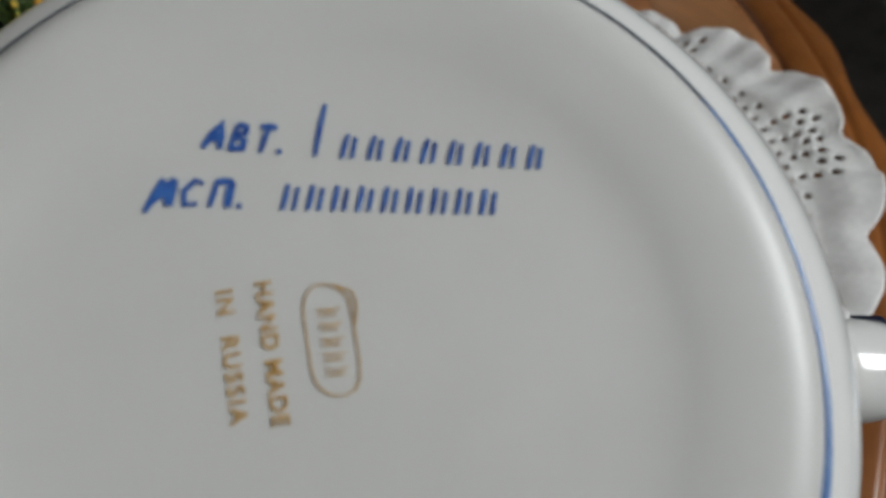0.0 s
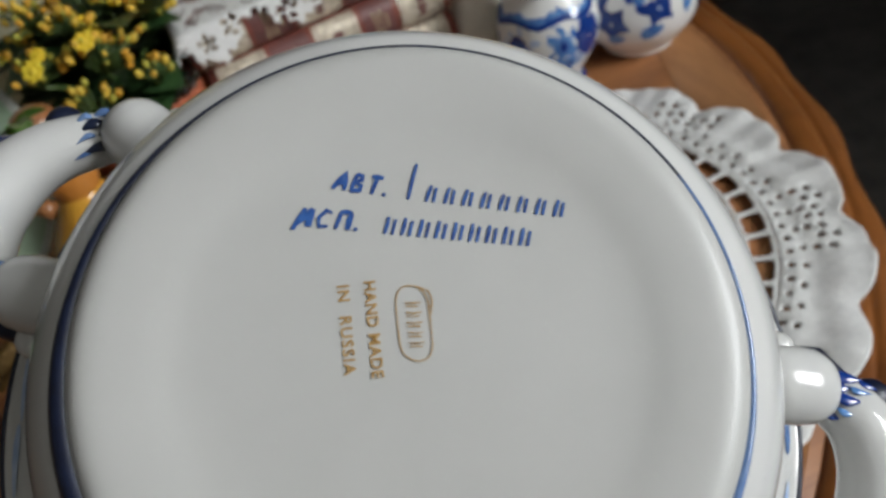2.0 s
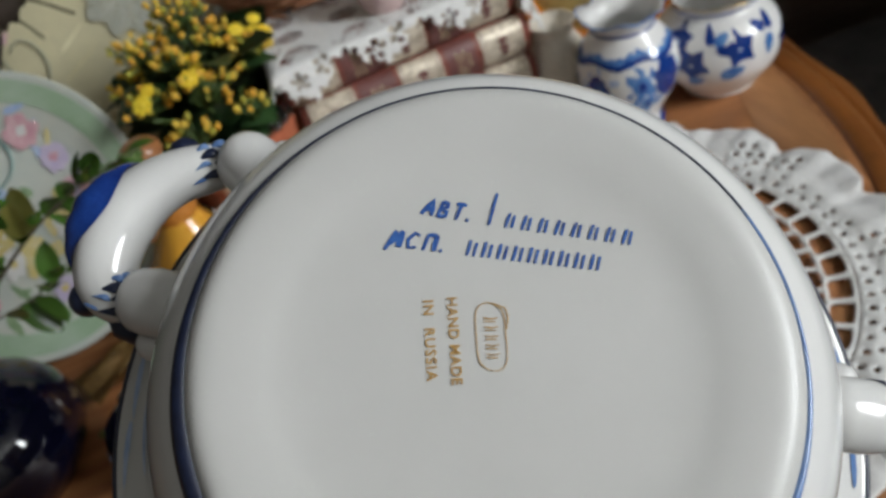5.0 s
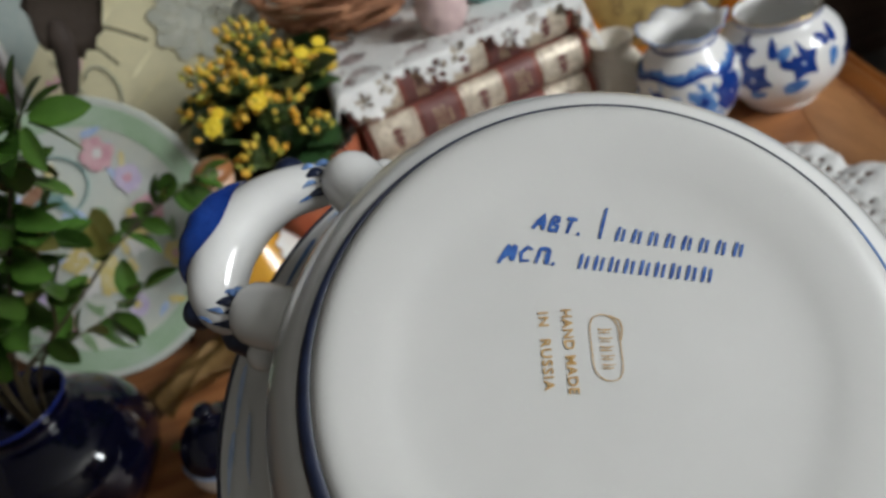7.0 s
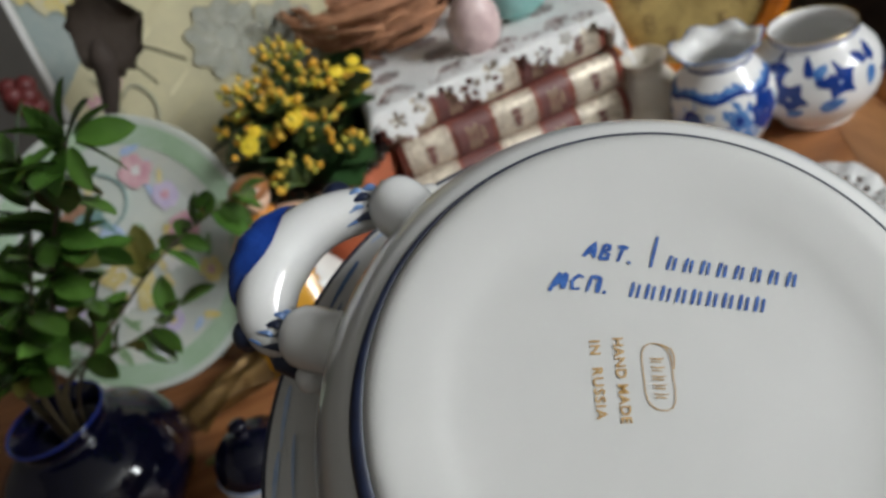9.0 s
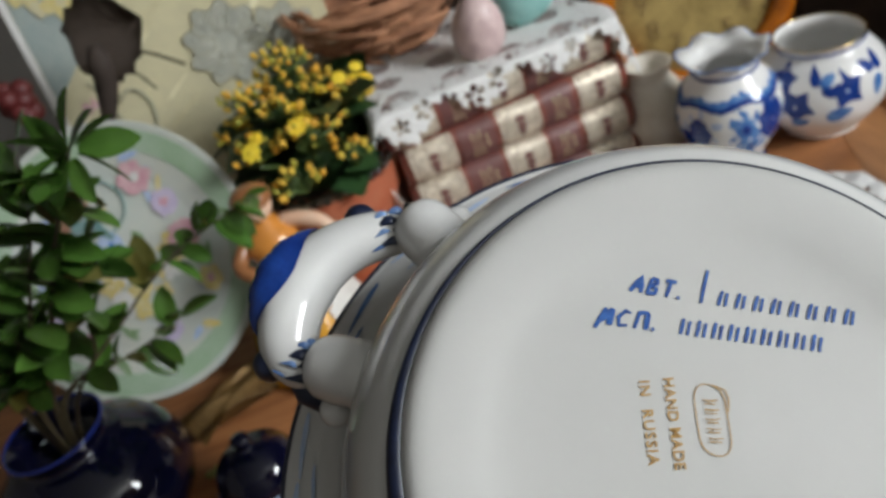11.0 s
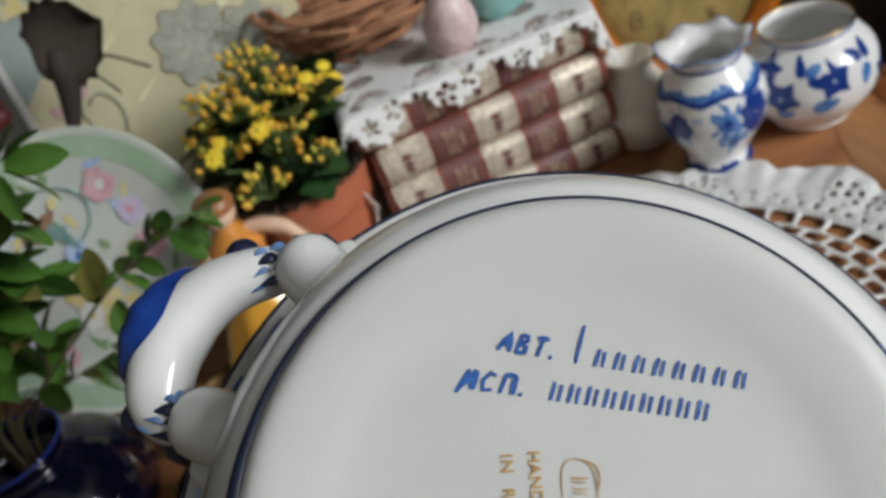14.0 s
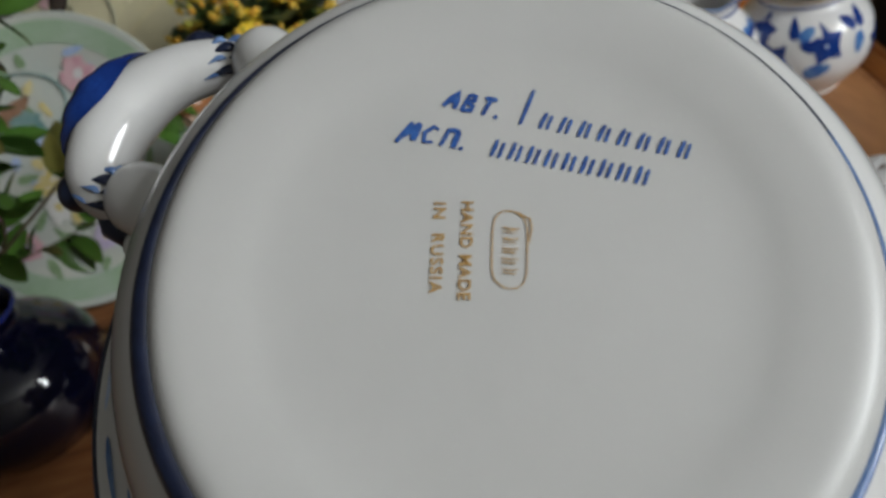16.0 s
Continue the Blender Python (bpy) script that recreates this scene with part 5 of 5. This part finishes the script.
def on_side(lift=0.0003):
    zz = np.array([p[1] for p in side_pairs][::-1])
    rr = np.array([p[0] for p in side_pairs][::-1])

    def place(u, v):
        r = float(np.interp(v, zz, rr)) + lift
        return Vector((r * math.cos(u / 0.08), r * math.sin(u / 0.08), v + lift * 0.6))
    return place


# blue scroll strokes on the flare
rnd = random.Random(31)
for k in range(14):
    a = 2 * math.pi * (k + 0.35) / 14
    bm = bmesh.new()
    for dj, (du, dv, ln, tw) in enumerate(((-0.012, -0.0726, 0.016, 0.05), (0.004, -0.0722, 0.015, -0.05), (0.0, -0.0690, 0.018, 0.02))):
        patch(bm, petal_shape(a * 0.08 + du, dv, ln, 0.0010, tw + rnd.uniform(-0.03, 0.03), 12), on_side(0.0003 + 0.0001 * dj), 2)
    bowl_part("painted_scroll", bm, COBALT_PALE if k % 2 else LINE_WASH, "blue painted scroll strokes")


# handles: a loop between two rounded knuckles, with a cobalt leaf along its back
def handle(mid, lean):
    """mid: its angle round the bowl; lean: degrees by which the loop leans round from its knuckles."""
    h, spread = -0.0365, 15.0
    keys = ((-1.0, 0.0780, 0.0), (-0.92, 0.0845, 0.2), (-0.80, 0.0895, 0.7), (-0.60, 0.0938, 1.0), (-0.30, 0.0968, 1.0), (0.0, 0.0978, 1.0),
            (0.30, 0.0968, 1.0), (0.60, 0.0938, 1.0), (0.80, 0.0895, 0.7), (0.92, 0.0845, 0.2), (1.0, 0.0780, 0.0))
    knots = []
    for s, r, k in keys:
        a = radians(mid + s * spread + lean * k)
        knots.append((r * math.cos(a), r * math.sin(a), h + 0.0015 * k))
    line = curve_through(knots, 51)
    rad = [float(v) for v in np.interp(np.linspace(0, 10, 51), range(11), (0.0052, 0.0054, 0.0066, 0.0072, 0.0080, 0.0085, 0.0080, 0.0072, 0.0066, 0.0054, 0.0052))]
    bm = bmesh.new()
    tube(bm, line, rad, 24, 0.9)
    loop = bowl_part("handle", bm, BOWL_GLAZE, "white loop handle with cobalt painting")
    # leaf-like cobalt crest along the outside
    bm = bmesh.new()
    rows = []
    n = 37
    for i in range(n):
        f = 17.5 + 15.5 * i / (n - 1)
        k = int(f)
        p = Vector(line[k]) * (1 - (f - k)) + Vector(line[k + 1]) * (f - k)
        d = (Vector(line[k + 1]) - Vector(line[k - 1])).normalized()
        out = d.cross(Vector((0, 0, 1))).normalized()
        if out.dot(Vector((p.x, p.y, 0))) < 0:
            out = -out
        u = i / (n - 1)
        ridge = 0.0036 * math.sin(math.pi * u) ** 0.6 * (1 + 0.16 * abs(math.sin(5 * math.pi * u)))
        r0 = rad[k] + 0.0003
        wid = math.sin(math.pi * u) ** 0.6 + 0.02
        rows.append([bm.verts.new(p + (r0 + ridge * max(0.0, math.cos(1.4 * b))) * (math.cos(b * wid) * out + 0.9 * math.sin(b * wid) * Vector((0, 0, 1)))) for b in np.linspace(-1.25, 1.45, 13)])
    for p, q in zip(rows, rows[1:]):
        for k in range(12):
            bm.faces.new((p[k], p[k + 1], q[k + 1], q[k]))
    bowl_part("cobalt_leaf", bm, COBALT, "cobalt blue raised leaf", parent=loop)
    for s in (-1, 1):
        a = radians(mid + s * spread)
        low = 0.0045 if s < 0 else 0.0015
        rd, tg = Vector((math.cos(a), math.sin(a), 0)), Vector((-math.sin(a), math.cos(a), 0)) * s
        bm = bmesh.new()
        lug = [rd * r + Vector((0, 0, h + z)) - tg * 0.0005 for r, z in ((0.0690, 0.0055), (0.0745, 0.0048), (0.0790, 0.0040), (0.0825, 0.0034), (0.0850, 0.0030), (0.0866, 0.0028), (0.0873, 0.0027))]
        tube(bm, lug, [0.0080, 0.0081, 0.0082, 0.0078, 0.0066, 0.0046, 0.0016], 28)
        bowl_part("knuckle", bm, BOWL_GLAZE, "rounded white knuckle where the handle joins", parent=loop)
        bm = bmesh.new()
        ball(bm, rd * 0.0782 + tg * 0.0080 + Vector((0, 0, h - 0.001)), 0.0040, 22, 14)
        bowl_part("small_knuckle", bm, BOWL_GLAZE, parent=loop)
        bm = bmesh.new()
        tube(bm, [rd * 0.0800 + tg * 0.0075 + Vector((0, 0, h - low - 0.002)), rd * 0.0862 + tg * 0.0055 + Vector((0, 0, h - low)), rd * 0.0920 + tg * 0.0012 + Vector((0, 0, h - low))], [0.0022, 0.0036, 0.0024], 16)
        bowl_part("side_leaf", bm, COBALT_DARK, "dark blue painted side leaf", parent=loop)
        # blue strokes over the neck
        for j, (f, side, ln, wid) in enumerate(((8.2, 0.10, 0.0036, 0.0016), (8.0, -0.75, 0.0040, 0.0019), (7.2, 0.75, 0.0034, 0.0014), (9.6, 0.5, 0.0026, 0.0010), (9.2, -0.35, 0.0028, 0.0009), (6.4, -0.2, 0.0034, 0.0015), (10.2, -0.9, 0.0026, 0.0010))):
            k = f if s < 0 else 50 - f
            i0 = int(k)
            p = Vector(line[i0])
            d = (Vector(line[i0 + 1]) - Vector(line[i0 - 1])).normalized() * (1 if s < 0 else -1)
            cr = d.cross(Vector((0, 0, 1))).normalized()
            nrm = (Vector((0, 0, 1)) * math.cos(side) + cr * math.sin(side)).normalized()
            q = p + nrm * (rad[i0] * 0.93)
            bm = bmesh.new()
            tube(bm, curve_through([q - d * ln * 0.6, q - d * ln * 0.1 + nrm * 0.0003 + cr * 0.0003, q + d * ln * 0.4 + nrm * 0.0002 - cr * 0.0004, q + d * ln * 0.95 - nrm * 0.0002 - cr * 0.0012], 9), [wid * v for v in (0.35, 0.75, 1.0, 0.95, 0.8, 0.6, 0.4, 0.2, 0.06)], 8, 0.4)
            bowl_part("painted_stroke", bm, (LINE_WASH if j in (2, 3, 4, 6) else COBALT_DARK) if mid < 200 else (COBALT_MID if j in (3, 4) else COBALT), parent=loop)
        bm = bmesh.new()
        k = 12 if s < 0 else 38
        p = Vector(line[k])
        out = Vector((p.x, p.y, 0)).normalized()
        ball(bm, p + out * 0.0056 + tg * 0.0030 - Vector((0, 0, 0.0010)), 0.0044, 16, 10)
        bowl_part("cobalt_tip", bm, COBALT_DARK, "cobalt painted tip", parent=loop)
    return loop


handle(162.0, 4.0)
handle(352.5, 1.0)


# ---- writing on the underside ----
def laid(me):
    for v in me.vertices:
        v.co.z = base_z(math.hypot(v.co.x, v.co.y)) + 0.00025
    return me


def words(body_text, at, turn, size, material, name, slant=0.0, wide=1.0, bold=0.0, spacing=1.0):
    cu = bpy.data.curves.new(name, "FONT")
    cu.body, cu.size, cu.shear, cu.offset, cu.space_character = body_text, size, slant, bold, spacing
    cu.resolution_u = 4
    tmp = bpy.data.objects.new(name, cu)
    me = bpy.data.meshes.new_from_object(tmp)
    bpy.data.objects.remove(tmp)
    me.transform(pose(at[0], at[1], 0, 0, 0, turn) @ Matrix.Diagonal((wide, 1, 1, 1)))
    me.materials.clear()
    me.materials.append(material)
    laid(me)
    ob = new(name, me)
    ob.parent = base
    return ob


def strokes(lines, width, material, name):
    """Brush strokes: flat ribbons laid on the underside."""
    bm = bmesh.new()
    for n, pts in enumerate(lines):
        p = [Vector((x, y)) for x, y in pts]
        w = width * (0.8 + 0.4 * ((n * 7) % 5) / 4)
        left, right = [], []
        for i, q in enumerate(p):
            d = (p[min(i + 1, len(p) - 1)] - p[max(i - 1, 0)]).normalized()
            s = Vector((-d.y, d.x)) * w * (0.75 if i in (0, len(p) - 1) else 1.0)
            for row, o in ((left, q + s), (right, q - s)):
                row.append(bm.verts.new((o.x, o.y, base_z(o.length) + 0.00022 + 0.00001 * n)))
        for i in range(len(p) - 1):
            bm.faces.new((left[i], left[i + 1], right[i + 1], right[i]))
    me = finish(bm, name, material)
    ob = new(name, me)
    ob.parent = base
    return ob


# "АВТ." and "ИСП.", lettered by brush
GLYPHS = {"А": (((0, 0), (0.3, 0.55), (0.62, 1), (0.72, 0.5), (0.8, 0)), ((0.12, 0.38), (0.5, 0.42), (0.85, 0.4))),
          "В": (((0.1, 0), (0.16, 0.5), (0.2, 1)), ((0.2, 1), (0.62, 0.92), (0.66, 0.7), (0.22, 0.52), (0.72, 0.38), (0.7, 0.1), (0.1, 0.02))),
          "Т": (((0.4, 0), (0.44, 0.5), (0.5, 1)), ((0.1, 0.96), (0.5, 1.0), (0.9, 0.97))),
          "И": (((0.0, -0.25), (0.22, 0.4), (0.4, 1)), ((0.12, 0.1), (0.5, 0.5), (0.85, 1)), ((0.82, 1), (0.8, 0.5), (0.84, 0))),
          "С": (((0.85, 0.85), (0.5, 0.98), (0.15, 0.55), (0.3, 0.05), (0.8, 0.12)),),
          "П": (((0.12, 0), (0.18, 0.5), (0.2, 0.95)), ((0.14, 0.93), (0.5, 0.98), (0.85, 0.95)), ((0.82, 0.95), (0.8, 0.5), (0.84, 0))),
          ".": (((0.05, 0.0), (0.12, 0.08), (0.2, 0.12)),)}


def brushed(text, at, turn, height, pitch, slant):
    c, s = math.cos(radians(turn)), math.sin(radians(turn))
    for n, ch in enumerate(text):
        lines = []
        for line in GLYPHS[ch]:
            row = []
            for x, y in line:
                u, v = n * pitch + x * pitch * 0.86 + slant * y * height, y * height
                row.append((at[0] + u * c - v * s, at[1] + u * s + v * c))
            lines.append(row)
        strokes(lines, 0.00046 if n else 0.00058, PEN, "brush_letter")


brushed("АВТ.", (-0.0183, 0.0247), 1, 0.0033, 0.0029, 0.14)
brushed("ИСП.", (-0.0236, 0.0170), 4, 0.0033, 0.0034, 0.16)
# two signed names, kept as plain bars
bars = []
for k in range(9):
    x = -0.0060 + 0.0288 * (k + 0.3) / 9
    y = 0.0249 + 0.0010 * k / 9
    hgt = 0.0068 if k == 0 else 0.0031
    bars.append([(x, y), (x + 0.0002, y + hgt * 0.5), (x + 0.0005, y + hgt)])
    if 0 < k:
        bars.append([(x + 0.0012, y + 0.0001), (x + 0.0014, y + hgt * 0.9)])
for bar in bars:
    strokes([bar], 0.00042, PEN, "signature_bar")
bars = []
for k in range(9):
    x, y = -0.0086 + 0.0262 * (k + 0.2) / 9, 0.0180 + 0.0018 * k / 9
    bars.append([(x, y), (x + 0.0002, y + 0.0016), (x + 0.0003, y + 0.0032)])
    bars.append([(x + 0.0013, y + 0.0001), (x + 0.0015, y + 0.0029)])
for bar in bars:
    strokes([bar], 0.00042, PEN, "signature_bar")
TURN = -75.0
words("HAND MADE", (-0.0101, 0.0092), TURN, 0.00275, STAMP, "stamped_lettering", 0, 0.98, 0.00005, 1.06)
words("IN  RUSSIA", (-0.0143, 0.0078), TURN, 0.00275, STAMP, "stamped_lettering", 0, 1.02, 0.00005, 1.16)
# factory mark: an oval cartouche with plain strokes
oc, oa = Vector((-0.0006, 0.0034)), radians(TURN)
ax, ay = Vector((math.cos(oa), math.sin(oa))), Vector((-math.sin(oa), math.cos(oa)))


def mark(x, y):
    p = oc + ax * x + ay * y
    return (p.x, p.y)


oval = [mark(0.0064 * math.cos(a) * (1 + 0.05 * math.sin(2 * a)), 0.0031 * math.sin(a) + 0.0004 * math.sin(3 * a)) for a in np.linspace(0, 2 * math.pi, 49)]
marks = [oval, [mark(-0.0062, 0.001), mark(-0.0052, 0.0030), mark(-0.0036, 0.0034), mark(-0.0012, 0.0030)]]
for k in range(5):
    x = -0.0036 + 0.0017 * k
    marks.append([mark(x, -0.0012), mark(x + 0.0003, 0.0002), mark(x + 0.0002, 0.0014)])
    marks.append([mark(x + 0.0007, -0.0011), mark(x + 0.0009, 0.0010)])
strokes(marks, 0.00013, STAMP, "factory_mark")


# ---- turned wooden stand under the bowl ----
inside = Vector(BC) - Vector(BN) * 0.0062
foot = Vector((inside.x, inside.y, 0.0))
stand = thing("wooden_stand", pose(foot.x, foot.y, 0.0005), "plain turned wooden stand carrying the upturned bowl", "stand")
H = inside.z
part("post", lathe([tuple(p) for p in curve_through([(0.012, 0.010), (0.009, 0.03), (0.007, 0.10), (0.008, H - 0.03), (0.006, H - 0.012)], 24)], 28), STAND_WOOD, stand)
part("foot", lathe([(0.045, 0.0), (0.047, 0.004), (0.040, 0.009), (0.014, 0.013), (0.001, 0.013)], 40), STAND_WOOD, stand)
tip_m = Matrix.Translation((0, 0, H)) @ Vector(BN).to_track_quat("Z", "Y").to_matrix().to_4x4()
part("rest_pad", lathe([(0.001, -0.008), (0.012, -0.007), (0.024, -0.003), (0.025, -0.0006), (0.001, -0.0005)], 32), STAND_WOOD, stand, m=tip_m)
